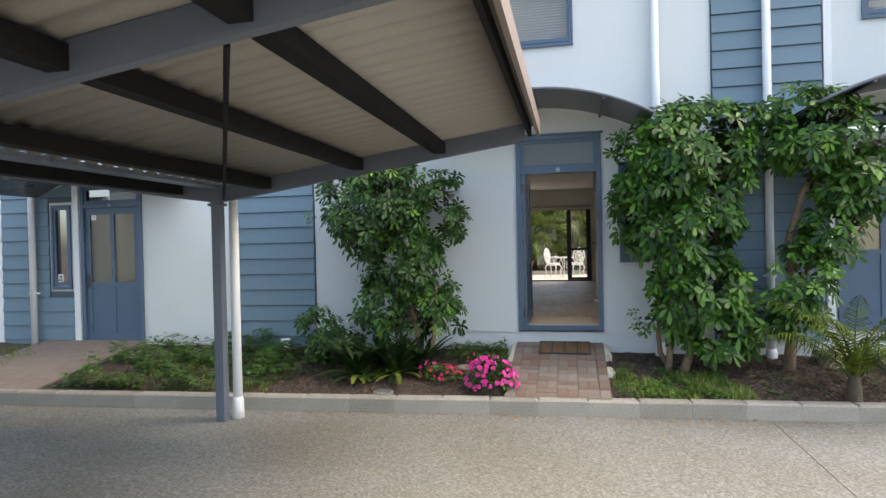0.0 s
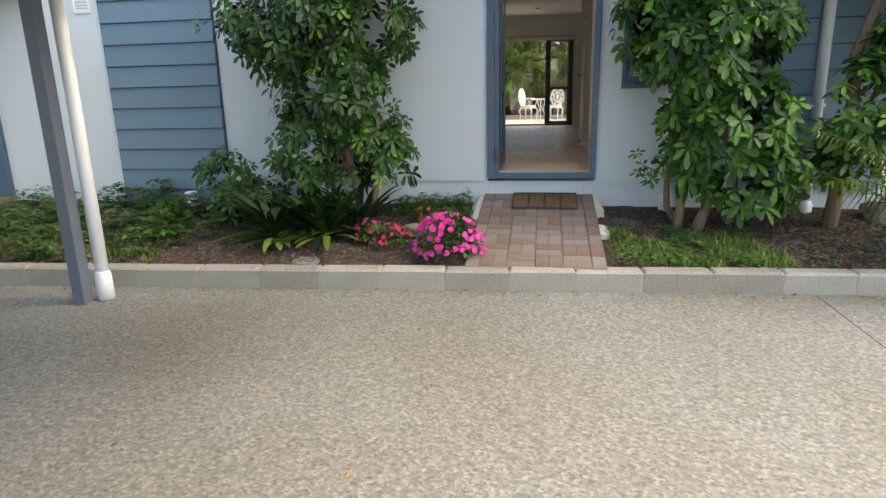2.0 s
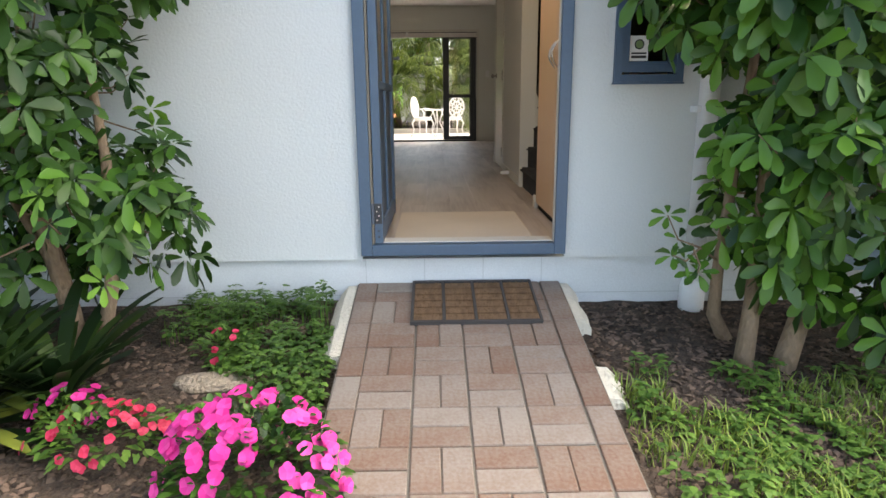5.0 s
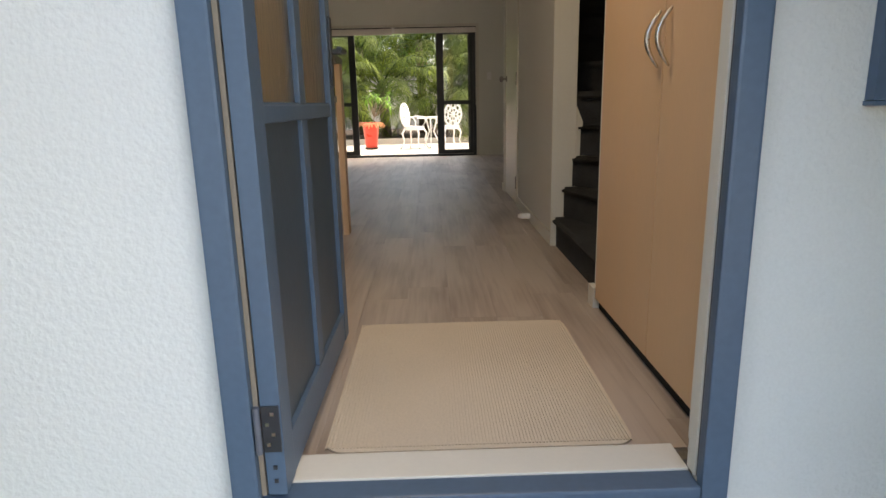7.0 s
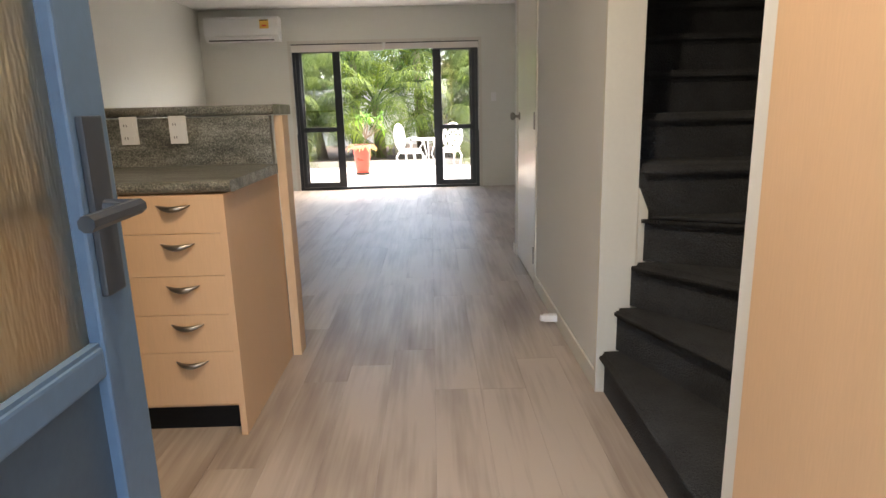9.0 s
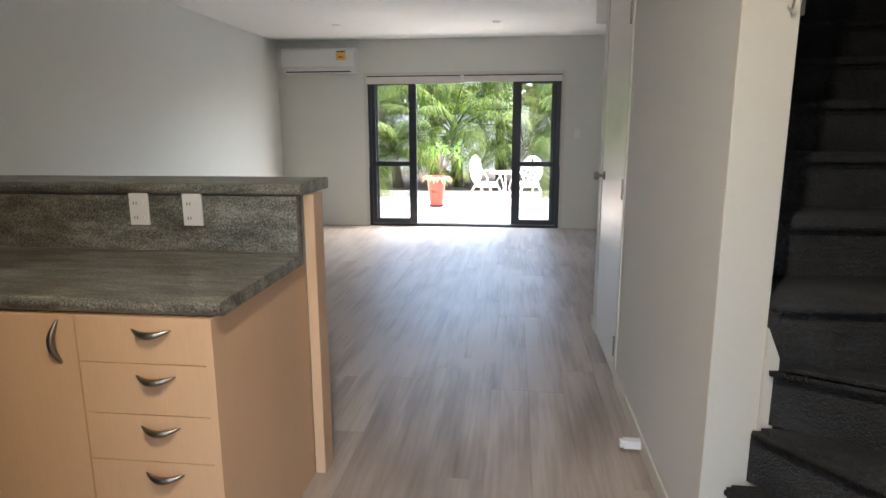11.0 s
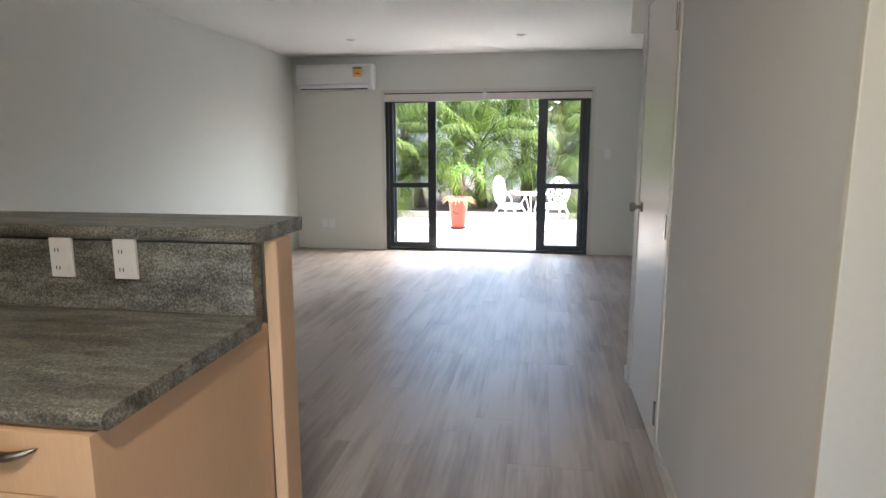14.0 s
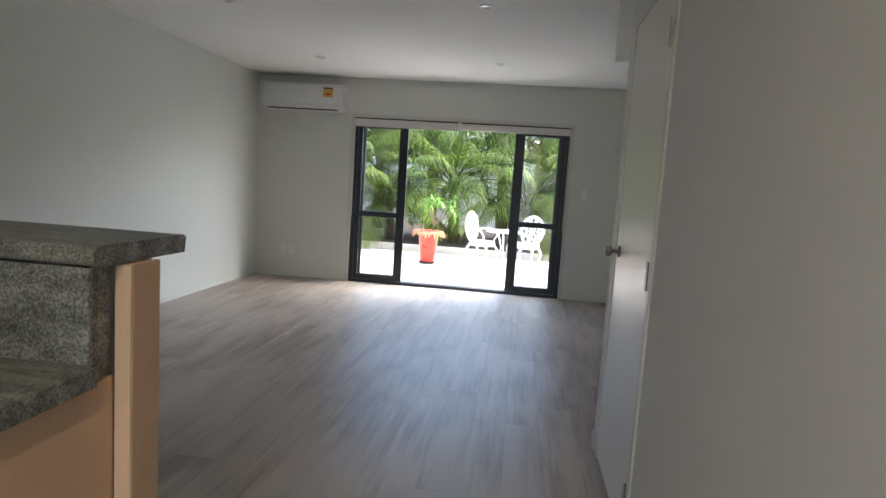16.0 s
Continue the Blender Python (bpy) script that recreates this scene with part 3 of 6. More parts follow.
def front_door(name, x0, x1, z0, z1, transom, number, leaf=True, group="front doors"):
    """Blue joinery: frame with a glazed transom over, and the closed leaf where there is one."""
    ob = thing(name, ((x0 + x1) / 2, Y0, z0), "blue painted timber door frame with glazed transom and number " + number, "door frame", kind="structure")
    w = 0.055
    part("jamb", box(x0, x0 + w, Y0 - 0.035, Y0 + 0.10, z0, z1, bevel=0.006), M["blue"], ob)
    part("jamb", box(x1 - w, x1, Y0 - 0.035, Y0 + (0.10 if leaf else -0.006), z0, z1, bevel=0.006), M["blue"], ob)
    if not leaf:
        part("seal", box(x1 - w + 0.004, x1, Y0 - 0.0058, Y0 + 0.004, z0 + 0.058, transom - 0.07), M["black"], ob, "black rubber door seal")
        part("lining", box(x1 - w - 0.001, x1 - 0.008, Y0 + 0.0042, Y0 + 0.040, z0 + 0.0582, transom - 0.07, bevel=0.003), M["trimw"], ob, "cream painted jamb lining")
    part("head", box(x0 + w, x1 - w, Y0 - 0.033, Y0 + 0.10, z1 - w, z1, bevel=0.006), M["blue"], ob)
    part("cap", box(x0 - 0.03, x1 + 0.03, Y0 - 0.05, Y0 - 0.0, z1, z1 + 0.02, bevel=0.004), M["blue"], ob)
    part("transom_bar", box(x0 + w, x1 - w, Y0 - 0.033, Y0 + 0.10, transom - 0.07, transom, bevel=0.006), M["blue"], ob)
    part("sill", box(x0 + w, x1 - w, Y0 - 0.033, Y0 + 0.03, z0, z0 + 0.055, bevel=0.006), M["blue"], ob)
    part("threshold", box(x0 + w, x1 - w, Y0 + 0.031, Y0 + 0.13, z0, z0 + 0.058, bevel=0.004), M["trimw"], ob, "cream painted threshold")
    if not leaf:
        part("draught_seal", box(x0 + w + 0.0005, x0 + w + 0.011, Y0 - 0.018, Y0 + 0.006, z0 + 0.058, transom - 0.072, bevel=0.002), M["sealtan"], ob, "tan draught seal strip")
    t0, t1 = transom, z1 - w
    fr = part("transom_frame", wall_with_holes(1, Y0 - 0.01, Y0 + 0.03, x0 + w, x1 - w, t0, t1, [(x0 + w + 0.035, x1 - w - 0.035, t0 + 0.035, t1 - 0.035)]), M["blue"], ob)
    part("pane", box(x0 + w + 0.03, x1 - w - 0.03, Y0 + 0.005, Y0 + 0.011, t0 + 0.03, t1 - 0.03), M["darkglass"], fr)
    pl = part("number_plate", box((x0 + x1) / 2 - 0.04, (x0 + x1) / 2 + 0.04, Y0 - 0.039, Y0 - 0.034, transom - 0.062, transom - 0.008, bevel=0.001), M["blue"], ob)
    writing(number, 0.058, M["white"], Matrix.Translation(((x0 + x1) / 2, Y0 - 0.0405, transom - 0.036)) @ Matrix.Rotation(radians(90), 4, "X"), pl, "numeral", "white number")
    if leaf:
        a, b, c, d = x0 + w + 0.004, x1 - w - 0.004, z0 + 0.06, transom - 0.074
        mid = (a + b) / 2
        zm = c + 0.80
        lf = part("door_leaf", wall_with_holes(1, Y0 + 0.0, Y0 + 0.04, a, b, c, d, [(a + 0.08, mid - 0.03, c + 0.09, zm - 0.03), (mid + 0.03, b - 0.08, c + 0.09, zm - 0.03), (a + 0.08, mid - 0.03, zm + 0.03, d - 0.09), (mid + 0.03, b - 0.08, zm + 0.03, d - 0.09)]), M["blue"], ob)
        for p, q in ((a + 0.075, mid - 0.025), (mid + 0.025, b - 0.075)):
            part("panel", box(p, q, Y0 + 0.012, Y0 + 0.028, c + 0.085, zm - 0.025), M["blue"], lf)
            part("pane", box(p, q, Y0 + 0.018, Y0 + 0.024, zm + 0.025, d - 0.085), M["obscure"], lf, "amber patterned glass pane")
        part("handle", tube([(a + 0.04, Y0 - 0.001, zm + 0.06), (a + 0.04, Y0 - 0.05, zm + 0.06), (a + 0.15, Y0 - 0.05, zm + 0.06)], 0.009, 8), M["black"], lf, "black lever handle")
        part("lock_plate", box(a + 0.015, a + 0.065, Y0 - 0.008, Y0 + 0.0, zm - 0.06, zm + 0.13, bevel=0.003), M["black"], lf)
    return ob


front_door("door_1", *doors[1][:2], -0.02, 2.34, 1.955, "32", leaf=False)
d51 = front_door("door_2", *doors[0][:2], -0.27, 2.03, 1.75, "51")
part("sticker", box(-6.58, -6.49, Y0 + 0.010, Y0 + 0.0155, 1.51, 1.62), M["white"], d51, "white paper sticker")
front_door("door_3", *doors[2][:2], 0.0, 2.34, 1.96, "33")


def window(name, x0, x1, z0, z1, label, blind=False, notice=False):
    ob = thing(name, ((x0 + x1) / 2, Y0, z0), label, "window", kind="structure")
    w, s = 0.034, 0.068
    part("window_frame", wall_with_holes(1, Y0 - 0.025, Y0 + 0.08, x0, x1, z0, z1, [(x0 + w, x1 - w, z0 + w, z1 - w)]), M["blue"], ob)
    g = w + 0.004
    sash = part("sash", wall_with_holes(1, Y0 - 0.012, Y0 + 0.035, x0 + g, x1 - g, z0 + g + 0.006, z1 - g, [(x0 + s, x1 - s, z0 + s + 0.014, z1 - s)]), M["blue"], ob)
    part("glazing_bead", box(x0 + s + 0.0005, x1 - s - 0.0005, Y0 - 0.004, Y0 + 0.010, z0 + s + 0.0145, z0 + s + 0.026, bevel=0.005), M["blue"], sash)
    for sx in (x0 + 0.06, x1 - 0.06):
        part("stay", box(sx - 0.012, sx + 0.012, Y0 - 0.020, Y0 - 0.0125, z0 + w + 0.001, z0 + w + 0.008), M["black"], sash)
    part("window_sill", box(x0 - 0.004, x1 + 0.004, Y0 - 0.032, Y0 - 0.001, z0 - 0.010, z0 - 0.001, bevel=0.003), M["blue"], ob)
    part("pane", box(x0 + w + 0.02, x1 - w - 0.02, Y0 + 0.012, Y0 + 0.018, z0 + w + 0.02, z1 - w - 0.02), M["darkglass"] if not blind else M["glass"], ob)
    if blind:
        bl = part("blind_rail", box(x0 + 0.06, x1 - 0.06, Y0 + 0.05, Y0 + 0.07, z1 - 0.09, z1 - 0.05), M["blind"], ob)
        sl = bpy.data.meshes.new("slat")
        sl.from_pydata([(x0 + 0.06 - (x0 + x1) / 2, 0.040, 0.0), (x1 - 0.06 - (x0 + x1) / 2, 0.040, 0.0), (x1 - 0.06 - (x0 + x1) / 2, 0.062, 0.024), (x0 + 0.06 - (x0 + x1) / 2, 0.062, 0.024)], [], [(0, 1, 2, 3)])
        sl.materials.append(M["blind"])
        z = 0.07
        while z < z1 - z0 - 0.1:
            pc = new("slat", sl)
            pc.parent = bl
            pc.location = (0, 0, z)
            z += 0.034
    if notice:
        a, b = x0 + 0.076, x0 + 0.162
        no = part("notice", box(a, b, Y0 + 0.0085, Y0 + 0.0105, z0 + 0.096, z0 + 0.208), M["white"], ob, "white window notice with a round green emblem")
        for rad, y, mm in ((0.023, 0.0084, "ink"), (0.017, 0.0078, "greenink")):
            e = lathe([(rad, 0), (rad, 0.0005)], (0, 0, 0), 24)
            e.transform(Matrix.Translation(((a + b) / 2, Y0 + y, z0 + 0.170)) @ Matrix.Rotation(radians(90), 4, "X"))
            part("emblem", e, M[mm], no)
        for i, h in enumerate((0.012, 0.008)):
            part("text_bar", box(a + 0.008, b - 0.008, Y0 + 0.0072, Y0 + 0.0084, z0 + 0.108 + i * 0.018, z0 + 0.108 + i * 0.018 + h), M["ink"], no)
    return ob


window("window_1", *wins[0], "narrow blue-framed window with a notice beside the next door", notice=True)
window("window_2", *wins[1], "narrow blue-framed window with a white notice, beside the open door", notice=True)
window("window_3", *wins[2], "blue-framed upper window with a lowered slatted blind", blind=True)
window("window_4", *wins[3], "blue-framed upper window over the far door", blind=True)
for x0, x1, z0, z1 in ((-7.4, -6.78, 0.3, 1.9), (-1.1, 0.4, 3.3, 4.7), (3.2, 4.6, 3.3, 4.7)):
    solid("wall_inner", box(x0, x1, Y1 + 0.4, Y1 + 0.45, z0, z1), M["wall"], "plain wall behind the window", "wall")
solid("wall_inner_2", box(-6.9, -5.5, Y1 + 0.6, Y1 + 0.65, -0.3, 2.1), M["wall"], "plain hall wall behind the door", "wall")
solid("wall_inner_3", box(2.95, 4.2, Y1 + 0.6, Y1 + 0.65, -0.3, 2.3), M["wall"], "plain hall wall behind the door", "wall")


def canopy(xc, zc, half, rise, label):
    """An arched door canopy: a bent dark sheet on a pale rim, on two side brackets."""
    ob = thing("door_canopy", (xc, Y0, zc), label, "canopy", group="door canopies")
    n = 20

    def arc(off, i):
        a = -1 + 2 * i / n
        return xc + (half + off) * a, zc + rise * (1 - a * a) + off
    pts = [arc(0.012, i) for i in range(n + 1)] + [arc(0.0, i) for i in range(n, -1, -1)]
    part("sheet", poly(pts, 1, Y0 - 1.0, Y0 - 0.012), M["canopy"], ob)
    for y in (Y0 - 1.03, Y0 - 0.012):
        part("rim", tube([(arc(0, i)[0], y, arc(0, i)[1]) for i in range(n + 1)], 0.016, 8), M["steel"] if y < Y0 - 0.5 else M["pipe"], ob, smooth=True)
    for i in (4, 10, 16):
        x, z = arc(0, i)
        part("rib", box(x - 0.015, x + 0.015, Y0 - 1.0, Y0 - 0.02, z - 0.035, z - 0.002), M["steel"], ob)
    return ob


canopy(-0.2, 2.34, 1.22, 0.33, "arched dark door canopy on steel ribs over the open door")
canopy(3.75, 2.34, 1.22, 0.30, "arched dark door canopy over the far door")
canopy(-6.23, 1.86, 1.22, 0.30, "arched dark door canopy over the next unit's door")

# roof edge, party walls and far sides that close the building
solid("roof", poly([(7.6, 5.5), (18.3, 5.5), (18.3, 5.6), (13, 6.6), (7.6, 5.62)], 0, -13, 9), M["gutter"], "low dark metal roof over the row of units", "roof")

# ---- inside: shell of the ground floor ----
XL, XR, YB, H = -3.02, 1.80, 16.74, 2.41
solid("wall_left", box(XL - 0.12, XL, Y1, YB, -0.1, 2.6), M["wall"], "plain warm grey painted wall", "wall")
solid("wall_right", box(XR, XR + 0.12, Y1, YB, -0.1, 5.4), M["stair_wall"], "plain painted wall along the stair", "wall")
sl = (-1.83, 0.685, 0.0, 1.96)
solid("wall_back", wall_with_holes(1, YB, YB + 0.16, XL - 0.12, XR + 0.12, -0.1, 5.5, [(sl[0], sl[1], -0.1, sl[3])]), M["wall"], "warm grey wall round the sliding doors", "wall")
bm = box(XL - 0.12, 0.60, Y1, YB, H, H + 0.12)
box(0.60, XR + 0.12, 12.70, YB, H, H + 0.12, bm=bm)
box(0.60, XR + 0.12, Y1, 9.318, H, H + 0.12, bm=bm)
solid("ceiling", bm, M["ceiling"], "flat white painted ceiling with small downlights", "ceiling")
solid("ceiling_stair", box(0.6, XR + 0.12, 9.318, 15, 5.0, 5.1), M["ceiling"], "ceiling high over the stair", "ceiling")
solid("wall_front_lining", wall_with_holes(1, Y1 + 0.002, Y1 + 0.02, XL, XR, 0.0, H, [(-0.43, 0.557, 0.0, 1.98), (0.74, 1.06, 0.76, 1.98)]), M["wall"], "painted lining inside the front wall", "wall")
# unseen wall, added so doorway light does not reach the left kitchen cabinets
solid("wall_kitchen_side", box(-1.12, -1.02, Y1 + 0.022, 9.40, 0.0, H - 0.002), M["wall"], "plain unseen wall added to keep doorway light off the kitchen", "wall")
# partition between stair and room, with its cupboard door opening
solid("wall_stair", wall_with_holes(0, 0.63, 0.75, 10.364, 12.70, 0.0, 5.0, [(11.755, 12.575, 0.0, 2.04)]), M["wallblue"], "grey painted partition beside the stair", "wall")
solid("wall_return", box(0.752, XR, 12.60, 12.70, 0.0, H), M["wallblue"], "grey painted return wall by the cupboard door", "wall")
solid("wall_cupboard_end", box(0.60, XR, 9.252, 9.318, 0.0, H), M["wallblue"], "narrow painted wall end beside the hall cupboard", "wall")
solid("wall_upper", box(0.60, 0.70, 8.22, 10.364, H + 0.12, 5.0), M["stair_wall"], "wall above the stair opening", "wall")
solid("bulkhead", poly([(12.702, 1.90), (13.2, 1.985), (13.2, H - 0.002), (12.702, H - 0.002)], 0, 0.63, XR), M["wall"], "boxed underside of the upper stair past the door", "bulkhead")
solid("trim_wall_end", box(0.617, 0.7485, 10.342, 10.362, 0.0, H - 0.002, bevel=0.003), M["trimw"], "cream painted trim board on the wall end", "trim")
for a in ((0.618, 0.628, 10.364, 11.75), (0.618, 0.628, 12.61, 12.70)):
    solid("baseboard", box(*a, 0.0, 0.075, bevel=0.003), M["trimw"], "white painted baseboard", "baseboard")
solid("baseboard_2", box(0.575, 0.598, 9.25, 9.322, 0.0, 0.085, bevel=0.003), M["trimw"], "white painted baseboard end", "baseboard")
solid("baseboard_3", box(XL, XL + 0.012, 11.2, YB, 0.0, 0.02), M["wall"], "low painted baseboard", "baseboard")

# sub-floor; the planks lie on it
floor = solid("floor", box(XL, XR, Y1 - 0.02, YB, -0.12, -0.006), M["mortar"], "grey-brown oak-look vinyl plank floor", "floor")
# ---- carport: butterfly roof with a valley gutter on posts ----
def carport():
    xv, zb, sl = -3.155, 1.50, 0.145
    ob = thing("carport", (xv, 5.86, DRIVE), "grey steel carport with sheet roof, posts and downpipe", "carport")

    def z_at(x):
        return zb + abs(x - xv) * sl
    for y in (5.86, 2.57):
        part("post", box(xv - 0.045, xv + 0.045, y - 0.045, y + 0.045, DRIVE, zb + 0.02, bevel=0.006), M["steel"], ob)
        cap = part("post_cap", box(xv - 0.07, xv + 0.07, y - 0.06, y + 0.06, zb - 0.03, zb - 0.002, bevel=0.004), M["steel"], ob)
        for side, xe in ((1, -0.2), (-1, -8.5)):
            h = 0.150
            part("beam", poly([(xv, zb), (xe, z_at(xe)), (xe, z_at(xe) + h), (xv, zb + h)], 1, y - 0.03, y + 0.03), M["steel"], ob)
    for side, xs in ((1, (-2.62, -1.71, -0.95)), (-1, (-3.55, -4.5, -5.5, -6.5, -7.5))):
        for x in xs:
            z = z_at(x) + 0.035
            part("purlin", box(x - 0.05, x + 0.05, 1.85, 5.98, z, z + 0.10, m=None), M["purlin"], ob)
    # corrugated sheets
    for xe in (-0.12, -8.6):
        vs, fs = [], []
        x_a = xv + (0.1 if xe > xv else -0.1)
        ys = [1.75 + i * (6.06 - 1.75) / 220 for i in range(221)]
        for i, y in enumerate(ys):
            dz = 0.012 * math.cos(2 * math.pi * y / 0.152)
            vs += [(x_a, y, z_at(x_a) + 0.155 + dz), (xe, y, z_at(xe) + 0.155 + dz), (x_a, y, z_at(x_a) + 0.159 + dz), (xe, y, z_at(xe) + 0.159 + dz)]
        for i in range(220):
            a, b = 4 * i, 4 * i + 4
            fs += [(a, b, b + 1, a + 1), (a + 3, b + 3, b + 2, a + 2), (a + 1, b + 1, b + 3, a + 3), (a + 2, b + 2, b, a)]
        bm = bmesh.new()
        me = bpy.data.meshes.new("tmp")
        me.from_pydata(vs, [], fs)
        bm.from_mesh(me)
        bpy.data.meshes.remove(me)
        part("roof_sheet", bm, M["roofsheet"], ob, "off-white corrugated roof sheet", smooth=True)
    x, z = -0.11, z_at(-0.11)
    part("barge", box(x, x + 0.03, 1.75, 6.08, z + 0.06, z + 0.20, bevel=0.003), M["gutter"], ob, "brown metal edge trim")
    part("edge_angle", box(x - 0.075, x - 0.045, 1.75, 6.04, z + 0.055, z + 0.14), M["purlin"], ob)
    part("valley_gutter", poly([(xv - 0.11, zb + 0.17), (xv - 0.09, zb + 0.14), (xv + 0.09, zb + 0.14), (xv + 0.11, zb + 0.17), (xv + 0.1, zb + 0.17), (xv + 0.085, zb + 0.145), (xv - 0.085, zb + 0.145), (xv - 0.1, zb + 0.17)], 1, 1.75, 6.07), M["steel"], ob)
    a, b = Vector((xv + 0.1, 5.81, z_at(xv + 0.1) + 0.02)), Vector((-1.06, 2.63, z_at(-1.1) + 0.02))
    part("brace_strap", tube([a, b], 0.014, 6), M["purlin"], ob)
    dp = part("downpipe", tube([(xv + 0.105, 5.96, DRIVE + 0.14), (xv + 0.105, 5.96, 1.60)], 0.045, 14), M["pipe"], ob, "white plastic downpipe", smooth=True)
    part("socket", tube([(xv + 0.105, 5.96, DRIVE + 0.005), (xv + 0.105, 5.96, DRIVE + 0.18), (xv + 0.105, 5.96, DRIVE + 0.22)], [0.058, 0.056, 0.043], 14), M["pipe"], dp, smooth=True)
    return ob


carport()

# ---- front door leaf, standing open ----
def open_leaf():
    w, h, t = 0.90, 1.84, 0.04
    ang = radians(89.5)
    hinge = Vector((-0.405, Y0 - 0.022, 0.042))
    m = Matrix.Translation(hinge) @ Matrix.Rotation(ang, 4, "Z")
    ob = thing("front_door_leaf", hinge, "blue painted front door standing open, with amber patterned glass", "door")

    def b(*a, bevel=0.0):
        return box(*a, bevel=bevel, m=m)
    zb, zt = 0.738, 0.774
    st = 0.075
    mid = 0.440
    for x0, x1 in ((0, st), (w - st, w)):
        part("stile", b(x0, x1, -t, 0, 0, h, bevel=0.004), M["blue"], ob)
    for z0, z1 in ((0, 0.10), (zb, zt), (h - 0.10, h)):
        part("rail", b(st, w - st, -t + 0.002, -0.002, z0, z1, bevel=0.004), M["blue"], ob)
    part("mullion", b(mid - 0.032, mid + 0.032, -t + 0.003, -0.003, 0.10, zb, bevel=0.004), M["blue"], ob)
    part("mullion", b(mid - 0.032, mid + 0.032, -t + 0.003, -0.003, zt, h - 0.10, bevel=0.004), M["blue"], ob)
    for x0, x1 in ((st, mid - 0.032), (mid + 0.032, w - st)):
        part("panel", b(x0 - 0.004, x1 + 0.004, -t / 2 - 0.006, -t / 2 + 0.006, 0.096, zb - 0.001), M["bluepanel"], ob)
        part("pane", b(x0 - 0.004, x1 + 0.004, -t / 2 - 0.003, -t / 2 + 0.003, zt - 0.004, h - 0.096), M["obscure"], ob, "amber patterned glass pane")
        for z0, z1 in ((zt, zt + 0.005), (h - 0.114, h - 0.10)):
            part("bead", b(x0, x1, -t + 0.006, -t / 2 - 0.004, z0, z1), M["blue"], ob)
    for s in (-t - 0.045, 0.045):
        y0 = -t if s < 0 else 0
        hd = part("handle", tube([m @ Vector((w - 0.045, y0, 0.93)), m @ Vector((w - 0.045, s, 0.93)), m @ Vector((w - 0.15, s, 0.928))], 0.009, 8), M["black"], ob, "black lever handle")
        part("handle_plate", box(w - 0.065, w - 0.025, min(y0, y0 + math.copysign(0.008, s)), max(y0, y0 + math.copysign(0.008, s)), 0.83, 1.03, bevel=0.002, m=m), M["black"], hd)
    part("latch_plate", b(w - 0.0, w + 0.002, -t + 0.008, -0.008, 0.80, 1.06), M["chrome"], ob)
    for z in (0.10, 1.62):
        hg = part("hinge", tube([m @ Vector((-0.008, 0.006, z)), m @ Vector((-0.008, 0.006, z + 0.10))], 0.007, 8), M["steel"], ob, "dark steel butt hinge")
        part("hinge_leaf", b(-0.004, -0.0005, -t + 0.003, -0.002, z, z + 0.10), M["black"], hg)
        for i in range(4):
            part("screw", b(-0.0065, -0.0041, -0.016 - 0.011 * (i % 2), -0.009 - 0.011 * (i % 2), z + 0.014 + 0.022 * i, z + 0.021 + 0.022 * i), M["chrome"], hg)
    for i in range(2):
        part("bolt", b(-0.003, -0.0004, -0.024, -0.016, 0.03 + 0.03 * i, 0.038 + 0.03 * i), M["black"], ob)
    return ob


open_leaf()
solid("trim_jamb", box(0.527, 0.5345, Y0 + 0.005, Y0 + 0.148, 0.04, 1.88, bevel=0.002), M["trimw"], "cream painted jamb lining beside the hall cupboard", "trim")
solid("trim_jamb_2", box(-0.435, -0.41, Y0 + 0.155, Y0 + 0.17, 0.0, 1.98), M["trimw"], "cream painted jamb lining behind the door", "trim")


def scoop_handle(a, b, out, r=0.0085):
    """A crescent pull, thick in its middle and pointed at both ends."""
    a, b, out = Vector(a), Vector(b), Vector(out)
    pts = [a.lerp(b, i / 14) + out * math.sin(math.pi * i / 14) for i in range(15)]
    return tube(pts, [r * (0.22 + 0.95 * math.sin(math.pi * i / 14)) for i in range(15)], 8)


def bow_handle(a, b, out, name="handle", r=0.006):
    """A bowed pull between two points, standing off by out."""
    a, b, out = Vector(a), Vector(b), Vector(out)
    pts, rs = [], []
    for i in range(13):
        t = i / 12
        s = math.sin(math.pi * t)
        pts.append(a.lerp(b, t) + out * s)
        rs.append(r * (0.55 + 0.75 * s))
    return tube(pts, rs, 8)


# ---- hall cupboard ----
cup = thing("hall_cupboard", (0.9, 8.86, 0), "tall built-in maple cupboard with two plain doors", "cupboard")
part("carcass", box(0.605, 1.2, 8.375, 9.248, 0.0, H - 0.004), M["maple"], cup)
part("plinth", box(0.60, 0.6045, 8.375, 9.245, 0.001, 0.05), M["purlin"], cup)
for y0, y1, yh in ((8.290, 8.664, 8.622), (8.668, 9.245, 8.702)):
    d = part("cupboard_door", box(0.583, 0.602, y0, y1, 0.045, 2.30, bevel=0.0015), M["maple"], cup)
    yy = yh
    part("handle", bow_handle((0.583, yy, 0.895), (0.583, yy, 1.045), (-0.035, 0, 0)), M["chrome"], d, "bowed satin nickel handle", smooth=True)
part("filler", box(0.560, 0.604, 8.250, 8.287, 0.0, H - 0.004, bevel=0.002), M["trimw"], cup)
part("top_panel", box(0.585, 0.602, 8.290, 9.245, 2.304, H - 0.004), M["maple"], cup)

